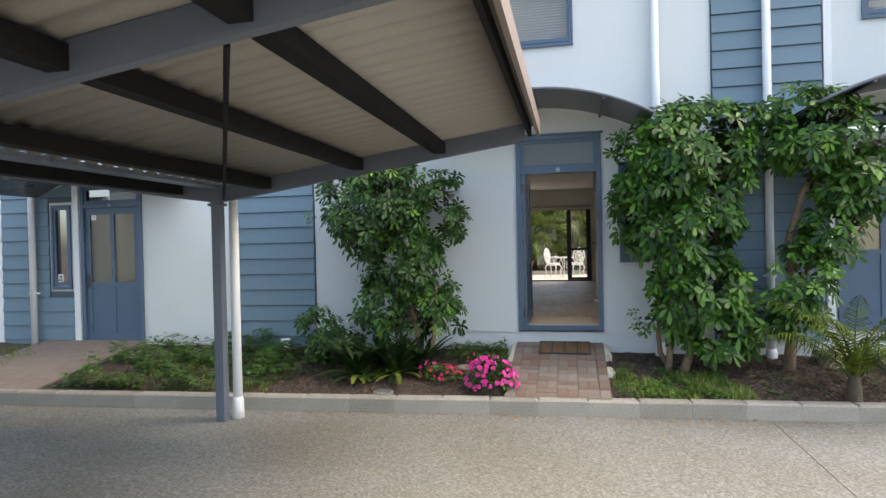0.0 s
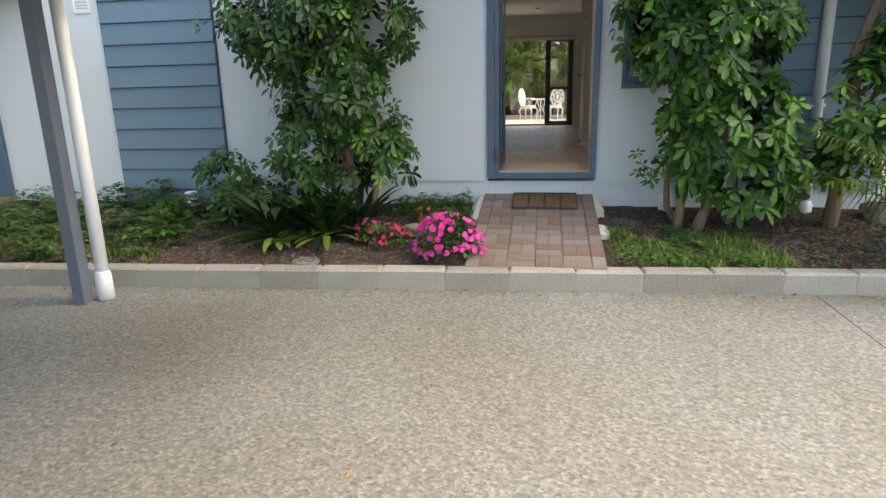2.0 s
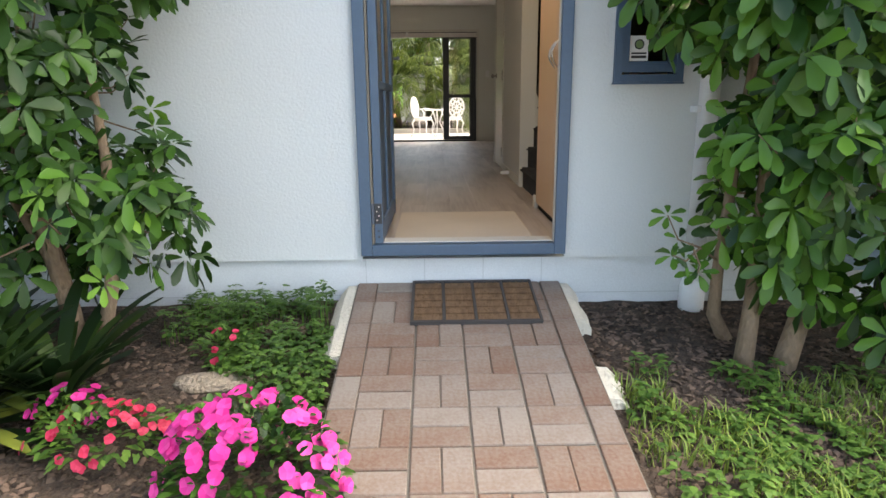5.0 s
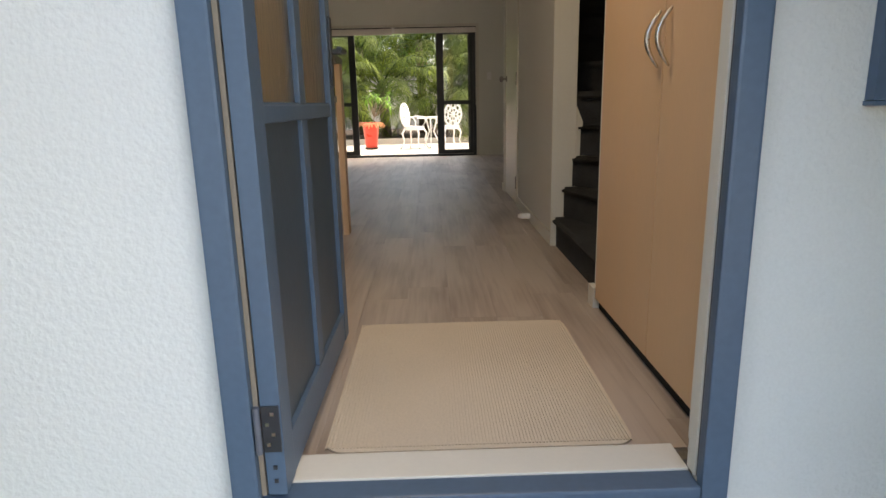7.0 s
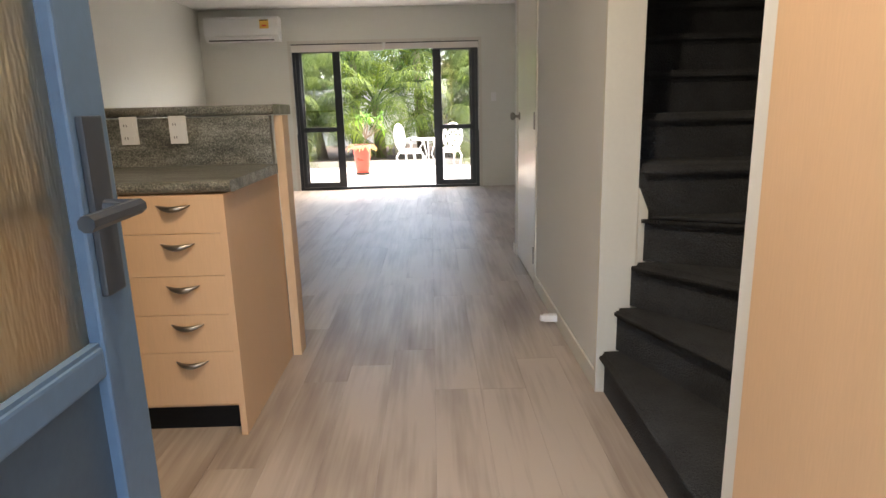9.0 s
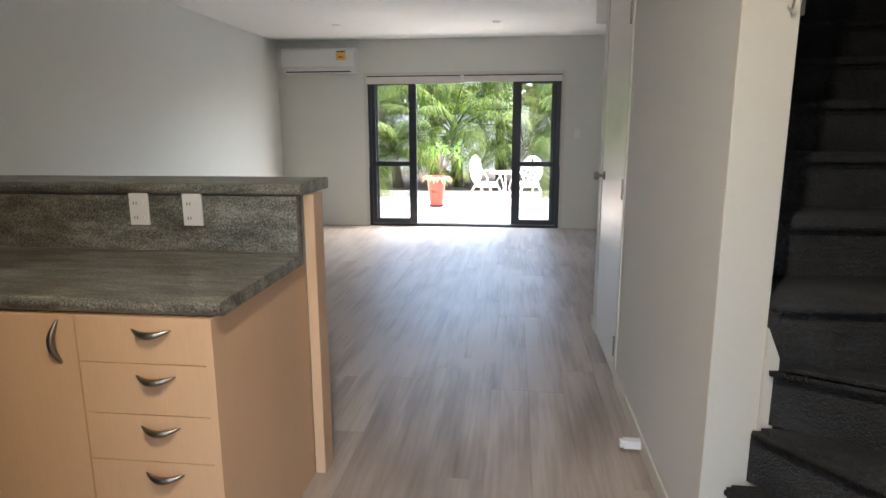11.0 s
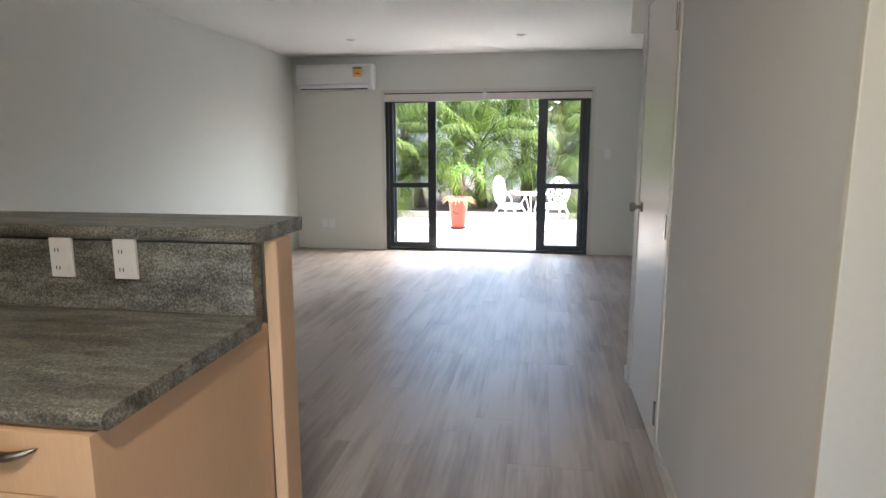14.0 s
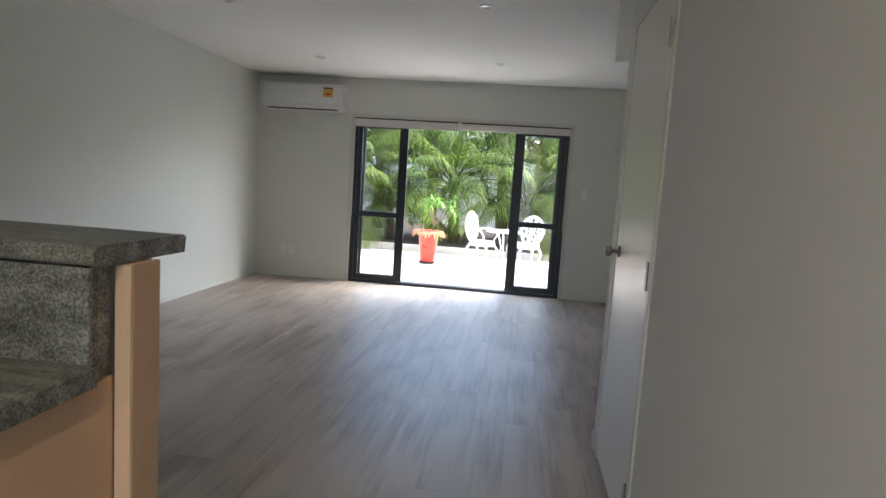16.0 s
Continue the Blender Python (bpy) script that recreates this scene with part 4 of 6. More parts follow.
# ---- rug and doormat ----
def rounded(x0, x1, y0, y1, r, z0, z1, n=6):
    pts = []
    for cx, cy, a0 in ((x1 - r, y1 - r, 0), (x0 + r, y1 - r, 90), (x0 + r, y0 + r, 180), (x1 - r, y0 + r, 270)):
        for i in range(n + 1):
            a = radians(a0 + 90 * i / n)
            pts.append((cx + r * math.cos(a), cy + r * math.sin(a)))
    return poly(pts, 2, z0, z1)


rug = thing("rug", (0.04, 8.75, 0), "beige ribbed hall rug with rounded corners on the plank floor", "rug")
part("backing", rounded(-0.33, 0.422, 8.255, 9.118, 0.05, 0.001, 0.006), M["rug"], rug)
bm = bmesh.new()
x = -0.33
while x < 0.412:
    box(x, x + 0.0052, 8.27, 9.105, 0.006, 0.009, bm=bm)
    x += 0.0085
part("ribs", bm, M["rug"], rug, kind="stuff")

matt = thing("doormat", (0.06, 7.93, path_z(7.93)), "worn brown coir doormat in a dark rubber grid", "doormat")
tilt = Matrix.Translation((0.07, 7.865, path_z(7.865) + 0.002)) @ Matrix.Rotation(math.atan2(0.275, 1.60), 4, "X")
part("base", box(-0.295, 0.295, -0.205, 0.205, 0.0, 0.010, m=tilt, bevel=0.002), M["rubber"], matt)
for i in range(5):
    x = -0.295 + 0.145 * i
    part("rib", box(x - 0.0 if i else x, x + 0.012, -0.203, 0.203, 0.010, 0.026, m=tilt, bevel=0.003), M["rubber"], matt)
for j in range(2):
    y = (-0.205, 0.191)[j]
    part("rib", box(-0.293, 0.293, y, y + 0.014, 0.010, 0.025, m=tilt, bevel=0.003), M["rubber"], matt)
rr = random.Random(4)
for i in range(4):
    for j in range(6):
        x0, y0 = -0.280 + 0.145 * i, -0.186 + 0.0625 * j
        bm = box(x0, x0 + 0.128, y0, y0 + 0.05, 0.010, 0.021, m=tilt)
        for k in range(46):
            px, py = x0 + rr.random() * 0.126, y0 + rr.random() * 0.05
            hgt = rr.uniform(0.006, 0.014)
            lean = rr.uniform(-0.008, 0.008)
            q = [tilt @ Vector(v) for v in ((px, py, 0.02), (px + 0.004, py, 0.02), (px + 0.002 + lean, py + lean, 0.021 + hgt))]
            bm.faces.new([bm.verts.new(v) for v in q])
        part("coir_tuft", bm, M["coir"], matt)

# ---- kitchen peninsula ----
def kitchen():
    cab = thing("drawer_unit", (-0.8158, 10.410, 0), "maple kitchen drawer unit with drawers and dark crescent handles", "drawers")
    part("carcass", box(-0.9984, -0.6534, 10.132, 10.700, 0.10, 0.828), M["maple"], cab)
    zs = [0.828, 0.705, 0.566, 0.435, 0.305, 0.115]
    for a, b in zip(zs, zs[1:]):
        d = part("drawer_front", box(-0.9984, -0.6546, 10.112, 10.130, b + 0.001, a - 0.001, bevel=0.0012), M["maple"], cab)
        zc = a - 0.032
        part("handle", scoop_handle((-0.848, 10.112, zc), (-0.742, 10.112, zc), (0, -0.020, -0.010), r=0.0085), M["pewter"], d, "crescent dark nickel handle", smooth=True)
    part("end_panel", box(-0.6568, -0.6355, 10.110, 10.798, 0.0, 0.828, bevel=0.001), M["maple"], cab)
    part("kickboard", box(-0.9984, -0.6546, 10.170, 10.182, 0.0, 0.10), M["purlin"], cab)
    c2 = thing("base_cabinet", (-1.2190, 10.410, 0), "maple base cabinet with one door and a crescent handle", "cabinet")
    part("carcass", box(-1.4374, -1.0029, 10.132, 10.700, 0.10, 0.828), M["maple"], c2)
    d = part("cabinet_door", box(-1.4363, -1.0040, 10.112, 10.130, 0.117, 0.826, bevel=0.0012), M["maple"], c2)
    part("handle", scoop_handle((-1.0454, 10.112, 0.70), (-1.0454, 10.112, 0.815), (-0.010, -0.020, 0), r=0.0085), M["pewter"], d, "crescent dark nickel handle", smooth=True)
    part("kickboard", box(-1.4374, -1.0029, 10.170, 10.182, 0.0, 0.10), M["purlin"], c2)
    dw = thing("dishwasher", (-1.7902, 10.410, 0), "black built-in dishwasher under the worktop", "dishwasher")
    part("body", box(-2.1150, -1.4453, 10.140, 10.700, 0.09, 0.826), M["blackgloss"], dw)
    part("door", box(-2.1128, -1.4475, 10.116, 10.138, 0.10, 0.70, bevel=0.003), M["blackgloss"], dw)
    part("control_panel", box(-2.1128, -1.4475, 10.116, 10.138, 0.704, 0.824, bevel=0.003), M["blackgloss"], dw)
    c3 = thing("base_cabinet", (-2.7072, 10.410, 0), "maple base cabinet at the wall end of the worktop", "cabinet")
    part("carcass", box(-3.0155, -2.1206, 10.132, 10.700, 0.10, 0.828), M["maple"], c3)
    for a, b in ((-3.0130, -2.7520), (-2.7476, -2.1240)):
        part("cabinet_door", box(a, b, 10.112, 10.130, 0.117, 0.826, bevel=0.0012), M["maple"], c3)
    # worktop with a rounded nose, cut for the sink
    wt = thing("worktop", (-2.0142, 10.410, 0.83), "speckled grey laminate worktop with rounded front edge", "worktop")
    nose = [(10.718, 0.832), (10.718, 0.870)] + [(10.112 + 0.019 - 0.019 * math.sin(radians(a)), 0.851 + 0.019 * math.cos(radians(a))) for a in range(0, 181, 20)]
    part("slab", poly(nose, 0, -1.9246, -0.6120), M["granite"], wt)
    part("slab", poly(nose, 0, -3.0170, -2.5742), M["granite"], wt)
    part("slab", poly([(p if p[0] < 10.360 else (10.190, p[1])) for p in nose], 0, -2.5742, -1.9246), M["granite"], wt)
    part("slab", box(-2.5742, -1.9246, 10.650, 10.718, 0.832, 0.870), M["granite"], wt)
    sk = thing("sink", (-2.2494, 10.420, 0.87), "dark inset kitchen sink", "sink")
    for a in ((-2.5854, -1.9022, 10.175, 10.210), (-2.5854, -1.9022, 10.625, 10.660), (-2.5854, -2.5462, 10.210, 10.625), (-1.9414, -1.9022, 10.210, 10.625)):
        part("rim", box(*a, 0.8705, 0.880, bevel=0.003), M["black"], sk)
    bm = box(-2.5518, -1.9358, 10.205, 10.630, 0.70, 0.71)
    for a in ((-2.5630, -2.5462, 10.205, 10.630), (-1.9526, -1.9358, 10.205, 10.630), (-2.5462, -1.9526, 10.205, 10.220), (-2.5462, -1.9526, 10.615, 10.630)):
        box(*a, 0.71, 0.870, bm=bm)
    part("bowl", bm, M["black"], sk)
    # upstand, bar top, end post
    up = thing("bar_upstand", (-2.0142, 10.780, 0), "low wall behind the worktop faced in speckled laminate", "bar wall")
    part("core", box(-3.0170, -0.6770, 10.732, 10.940, 0.0, 1.062), M["wall"], up)
    part("facing", box(-3.0170, -0.6322, 10.720, 10.731, 0.8705, 1.062), M["granite"], up)
    part("end_post", box(-0.632, -0.595, 10.8005, 10.895, 0.0, 1.062, bevel=0.002), M["maple"], up, "maple end post")
    # front-lit face of the post: its brightness is put into a paler maple
    part("post_edge", box(-0.631, -0.596, 10.7952, 10.800, 0.001, 1.060), M["maplelight"], up, "front edge strip, maple lightened for its lit face")
    part("end_cap", box(-0.6747, -0.6422, 10.732, 10.799, 0.83, 1.062), M["granite"], up)
    bt = thing("breakfast_bar", (-2.0142, 10.860, 1.063), "raised speckled grey laminate breakfast bar with rounded edges", "counter")
    prof = [(11.015, 1.064), (11.022, 1.10), (11.010, 1.106)] + [(10.705 + 0.02 - 0.02 * math.sin(radians(a)), 1.086 + 0.02 * math.cos(radians(a))) for a in range(0, 181, 20)]
    part("slab", poly(prof, 0, -3.0170, -0.6210), M["granite"], bt)
    part("end_edge", poly(prof, 0, -0.6207, -0.6098), M["granite"], bt)
    # power points
    for x in (-1.19, -0.995):
        so = thing("power_point", (x, 10.718, 1.02), "white double power point plate on the speckled upstand", "power point", group="bar power points")
        part("plate", box(x - 0.034, x + 0.034, 10.710, 10.719, 0.960, 1.070, bevel=0.002), M["white"], so)
        for z in (0.985, 1.035):
            part("switch", box(x + 0.010, x + 0.020, 10.707, 10.710, z - 0.006, z + 0.010, bevel=0.001), M["white"], so)
            for dx in (-0.018, -0.008):
                part("slot", box(x + dx, x + dx + 0.0022, 10.709, 10.710, z - 0.004, z + 0.006), M["ink"], so)


kitchen()

# ---- stairs: two winders round the wall end, then a straight flight ----
st = thing("staircase", (1.2, 10.5, 0), "dark charcoal carpeted winder staircase going up behind the partition", "staircase", kind="structure")
R = 0.172
fan = [[(0.65, 10.341), (0.65, 9.32), (1.80, 9.32), (1.80, 10.341)],
       [(0.69, 10.341), (1.06, 9.32), (1.80, 9.32), (1.80, 10.341)],
       [(0.735, 10.341), (1.52, 9.32), (1.80, 9.32), (1.80, 10.341)],
       [(0.75, 10.341), (1.80, 9.80), (1.80, 10.341)]]
for i, pts in enumerate(fan):
    bm = poly(pts[::-1], 2, R * i + 0.0005, R * (i + 1) - 0.03)
    part("riser_block", bm, M["carpet"], st)
    a, b = Vector((*pts[0], 0)), Vector((*pts[1], 0))
    d = (b - a).normalized()
    out = Vector((d.y, -d.x, 0))
    if out.x > 0:
        out = -out
    q = [(p[0] + out.x * 0.025 * (k < 2), p[1] + out.y * 0.025 * (k < 2)) for k, p in enumerate(pts)]
    bm = poly(q[::-1], 2, R * (i + 1) - 0.045, R * (i + 1))
    bmesh.ops.bevel(bm, geom=bm.edges[:], offset=0.016, segments=3, affect="EDGES")
    part("tread", bm, M["carpet"], st, smooth=True)
for i in range(4, 14):
    y = 10.342 + 0.25 * (i - 4)
    part("riser_block", box(0.752, 1.798, y, y + 0.30, R * i - 0.15, R * (i + 1) - 0.03), M["carpet"], st)
    bm = box(0.753, 1.797, y - 0.025, y + 0.30, R * (i + 1) - 0.045, R * (i + 1))
    bmesh.ops.bevel(bm, geom=bm.edges[:], offset=0.016, segments=3, affect="EDGES")
    part("tread", bm, M["carpet"], st, smooth=True)
for x0, x1 in ((0.75, 0.765), (1.78, 1.799)):
    part("stringer", poly([(10.366, 0.42), (10.366, 0.72), (13.2, 0.72 + 2.6 * R / 0.25), (13.2, 0.42 + 2.6 * R / 0.25)], 0, x0, x1), M["trimw"], st, "white painted stringer board")
part("skirting", poly([(0.749, 0.0), (0.749, 0.78), (0.782, 0.70), (0.782, 0.0)], 1, 10.330, 10.362), M["trimw"], st, "white painted skirting end")
hk = thing("key_hook", (0.718, 10.341, 1.6), "small metal key hook on the wall end", "hook")
part("plate", box(0.746, 0.758, 10.432, 10.3415, 1.54, 1.595, bevel=0.002), M["chrome"], hk)
part("hook", tube([(0.718, 10.335, 1.56), (0.718, 10.315, 1.55), (0.718, 10.307, 1.568)], 0.003, 6), M["chrome"], hk)

# ---- cupboard door under the stair, closed ----
ud = thing("cupboard_door", (0.63, 12.16, 0), "white gloss flush door with a round nickel knob, closed", "door")
part("leaf", box(0.628, 0.664, 11.800, 12.530, 0.012, 2.0, bevel=0.002), M["doorw"], ud)
for y0, y1 in ((11.755, 11.795), (12.535, 12.575)):
    part("jamb", box(0.622, 0.73, y0, y1, 0.0, 2.04, bevel=0.002), M["trimw"], ud)
part("head", box(0.622, 0.73, 11.795, 12.535, 2.004, 2.04, bevel=0.002), M["trimw"], ud)
for z in (0.13, 0.94, 1.76):
    part("hinge", box(0.618, 0.628, 11.800, 11.830, z, z + 0.10, bevel=0.002), M["pewter"], ud, "steel butt hinge")
knob = lathe([(0.026, 0), (0.026, 0.006), (0.010, 0.010), (0.010, 0.03), (0.022, 0.036), (0.027, 0.05), (0.022, 0.062), (0.006, 0.066)], (0, 0, 0), 20)
knob.transform(Matrix.Translation((0.628, 12.445, 1.01)) @ Matrix.Rotation(radians(-90), 4, "Y"))
part("knob", knob, M["nickel"], ud, "round brushed nickel knob", smooth=True)
ds = thing("door_stop", (0.57, 11.07, 0.03), "small white door stop on the baseboard", "door stop")
part("body", box(0.55, 0.617, 11.05, 11.085, 0.028, 0.062, bevel=0.004), M["white"], ds)
part("tip", box(0.535, 0.5498, 11.054, 11.081, 0.032, 0.058, bevel=0.003), M["white"], ds)

# ---- back wall: sliding doors, blind, heat pump, plates ----
sd = thing("window_5", (-0.6, YB, 0), "black aluminium sliding doors pushed open to the patio", "sliding door", kind="structure")
part("track", box(sl[0], sl[1], YB + 0.01, YB + 0.15, -0.02, 0.03), M["black"], sd)
part("frame_head", box(sl[0], sl[1], YB + 0.01, YB + 0.15, 1.90, 1.958), M["black"], sd)
for x0, x1 in ((sl[0], sl[0] + 0.05), (sl[1] - 0.05, sl[1])):
    part("frame_jamb", box(x0 + 0.001, x1 - 0.001, YB + 0.01, YB + 0.15, 0.03, 1.90), M["black"], sd)


def leaf(x0, x1, y, wl, wr, name="sliding_leaf"):
    z0, z1, t = 0.035, 1.897, 0.028
    lf = part(name, box(x0, x0 + wl, y, y + t, z0, z1, bevel=0.002), M["black"], sd)
    part("stile", box(x1 - wr, x1, y, y + t, z0, z1, bevel=0.002), M["black"], lf)
    for a, b in ((z0, z0 + 0.06), (0.80, 0.86), (z1 - 0.05, z1)):
        part("rail", box(x0 + wl, x1 - wr, y + 0.001, y + t - 0.001, a, b), M["black"], lf)
    for a, b in ((z0 + 0.055, 0.805), (0.855, z1 - 0.045)):
        p = part("pane", box(x0 + wl - 0.005, x1 - wr + 0.005, y + 0.011, y + 0.016, a, b), M["glass"], lf, "clear glass pane")
        p.visible_shadow = False
    return lf


leaf(-1.782, -1.185, YB + 0.03, 0.05, 0.10)
leaf(0.065, 0.637, YB + 0.03, 0.11, 0.05)
leaf(-1.76, -1.25, YB + 0.10, 0.05, 0.035, "fixed_leaf")
leaf(0.135, 0.62, YB + 0.10, 0.035, 0.06, "fixed_leaf")
for x0, x1, z0, z1 in ((-1.868, -1.832, 0.0, 2.0), (0.687, 0.724, 0.0, 2.0), (-1.832, 0.687, 1.962, 2.0)):
    solid("trim_sliding_door", box(x0, x1, YB - 0.014, YB - 0.001, z0, z1, bevel=0.003), M["trimw"], "cream painted architrave round the sliding doors", "trim")
rb = thing("roller_blind", (-0.6, YB, 1.9), "pair of cream roller blinds rolled up over the sliding doors", "blind")
part("fabric", box(-1.826, -0.595, YB - 0.012, YB + 0.005, 1.855, 1.945, bevel=0.003), M["blind"], rb)
part("fabric", box(-0.57, 0.681, YB - 0.012, YB + 0.005, 1.868, 1.945, bevel=0.003), M["blind"], rb)
part("roller", tube([(-1.82, YB + 0.004, 1.952), (0.675, YB + 0.004, 1.952)], 0.0055, 8), M["purlin"], rb)
part("bracket", box(-0.602, -0.562, YB - 0.016, YB + 0.004, 1.875, 1.955, bevel=0.002), M["white"], rb)
for x in (-1.82, 0.675):
    part("chain", tube([(x, YB - 0.006, 1.87), (x, YB - 0.006, 0.78)], 0.003, 6), M["white"], rb)

hp = thing("heat_pump", (-2.396, YB, 2.14), "white wall-mounted heat pump with a yellow energy sticker", "air conditioner")
prof = [(YB - 0.002, 1.995), (YB - 0.002, 2.295), (YB - 0.17, 2.295), (YB - 0.20, 2.27), (YB - 0.215, 2.16), (YB - 0.205, 2.06), (YB - 0.15, 1.995)]
part("body", poly(prof, 0, -2.880, -1.930), M["white"], hp)
part("front_panel", poly([(YB - 0.2165, 2.065), (YB - 0.2165, 2.155), (YB - 0.203, 2.262), (YB - 0.2075, 2.262), (YB - 0.222, 2.155), (YB - 0.222, 2.065)], 0, -2.871, -1.940), M["white"], hp)
part("louvre", box(-2.828, -1.992, YB - 0.212, YB - 0.192, 2.012, 2.045, m=None, bevel=0.003), M["white"], hp)
part("outlet_slot", box(-2.828, -1.992, YB - 0.203, YB - 0.16, 1.998, 2.010), M["ink"], hp)
stk = part("energy_sticker", box(-2.156, -2.040, YB - 0.226, YB - 0.2225, 2.14, 2.25), M["yellow"], hp, "yellow energy rating sticker")
part("text_bar", box(-2.151, -2.045, YB - 0.2275, YB - 0.2262, 2.235, 2.248), M["ink"], stk)
part("text_bar", box(-2.127, -2.069, YB - 0.2275, YB - 0.2262, 2.165, 2.185), M["redpot"], stk)

for x, z, w, h, lab in ((0.885, 1.22, 0.07, 0.115, "white light switch plate beside the sliding doors"), (-2.65, 0.33, 0.075, 0.11, "white power point low on the grey wall"), (-2.555, 0.33, 0.075, 0.11, "white power point low on the grey wall")):
    nm = "light_switch" if z > 1 else "power_point"
    ob = thing(nm, (x, YB, z), lab, nm.replace("_", " "))
    part("plate", box(x - w / 2, x + w / 2, YB - 0.010, YB - 0.001, z - h / 2, z + h / 2, bevel=0.002), M["white"], ob)
    part("switch", box(x - 0.008, x + 0.008, YB - 0.014, YB - 0.0102, z - 0.014, z + 0.014, bevel=0.001), M["white"], ob)

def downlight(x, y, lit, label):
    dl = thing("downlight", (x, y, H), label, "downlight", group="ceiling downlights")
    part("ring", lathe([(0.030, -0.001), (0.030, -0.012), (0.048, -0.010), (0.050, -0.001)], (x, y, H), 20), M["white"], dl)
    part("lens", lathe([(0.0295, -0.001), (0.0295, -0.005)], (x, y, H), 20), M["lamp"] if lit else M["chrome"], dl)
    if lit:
        lp = new("unseen_hall_lamp", bpy.data.lights.new("unseen_hall_lamp", "AREA"))
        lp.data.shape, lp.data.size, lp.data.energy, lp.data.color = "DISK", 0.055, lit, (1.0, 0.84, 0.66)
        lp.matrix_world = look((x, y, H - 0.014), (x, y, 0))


for x, y in ((-1.88, 15.60), (-0.115, 15.60), (-1.92, 13.76), (-0.14, 13.72)):
    downlight(x, y, 0, "small white recessed ceiling downlight, switched off")
# hall downlight is unseen, added for the warm tone on cupboard and rug
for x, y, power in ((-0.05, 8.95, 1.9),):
    downlight(x, y, power, "unseen ceiling downlight, added and lit to warm the hall")
# ---- plants ----
class Leaves:
    """Collects leaf blades as plain vertices and faces, for one mesh."""

    def __init__(self):
        self.v, self.f = [], []

    def blade(self, base, d, n, length, width, fold=0.25, droop=0.0, tip=0.75):
        """A blunt blade: widest past its middle, folded on the midrib, drooping to its tip."""
        d = d.normalized()
        s = d.cross(n)
        if s.length < 1e-4:
            s = d.orthogonal()
        s.normalize()
        n = s.cross(d).normalized()
        i = len(self.v)
        w = width / 2

        def at(t, side, k):
            return base + d * (length * t) + s * (side * w * k) + n * (abs(side) * w * k * fold) - Vector((0, 0, droop * length * t * t))
        self.v += [at(0, 0, 0), at(0.32, -1, 0.62), at(0.32, 0, 0), at(0.32, 1, 0.62), at(tip, -1, 1.0), at(tip, 0, 0), at(tip, 1, 1.0), at(0.95, -1, 0.45), at(0.95, 1, 0.45), at(1.0, 0, 0)]
        self.f += [(i, i + 2, i + 1), (i, i + 3, i + 2), (i + 1, i + 2, i + 5, i + 4), (i + 2, i + 3, i + 6, i + 5), (i + 4, i + 5, i + 9, i + 7), (i + 5, i + 6, i + 8, i + 9)]

    def strip(self, pts, widths, side):
        """A long narrow blade along points."""
        i = len(self.v)
        for p, w in zip(pts, widths):
            self.v += [p - side * w / 2, p + side * w / 2]
        for k in range(len(pts) - 1):
            a = i + 2 * k
            self.f.append((a, a + 1, a + 3, a + 2))

    def tri(self, a, b, c):
        i = len(self.v)
        self.v += [a, b, c]
        self.f.append((i, i + 1, i + 2))

    def part(self, name, material, parent, label="", kind=""):
        me = bpy.data.meshes.new(name)
        o = ORIGIN[parent]
        me.from_pydata([tuple(Vector(p) - o) for p in self.v], [], self.f)
        me.materials.append(material)
        me.shade_smooth()
        ob = new(name, me)
        ob.parent = parent
        ORIGIN[ob] = o
        return tagged(ob, label, kind=kind)


def whorl(lv, p, axis, r, size, count):
    """Umbrella of leaflets round the end of a stalk."""
    axis = axis.normalized()
    u = axis.orthogonal().normalized()
    w = axis.cross(u)
    a0 = r.random() * 6.28
    for k in range(count):
        a = a0 + 2 * math.pi * k / count + r.uniform(-0.2, 0.2)
        rad = u * math.cos(a) + w * math.sin(a)
        d = rad * 0.9 + axis * r.uniform(-0.15, 0.25)
        L = size * r.uniform(0.75, 1.15)
        lv.blade(p + d * 0.012, d, axis, L, L * r.uniform(0.40, 0.48), 0.2, r.uniform(0.05, 0.45))


def inside(p, lobes):
    return min(((p[0] - c[0]) / a[0]) ** 2 + ((p[1] - c[1]) / a[1]) ** 2 + ((p[2] - c[2]) / a[2]) ** 2 for c, a in lobes)


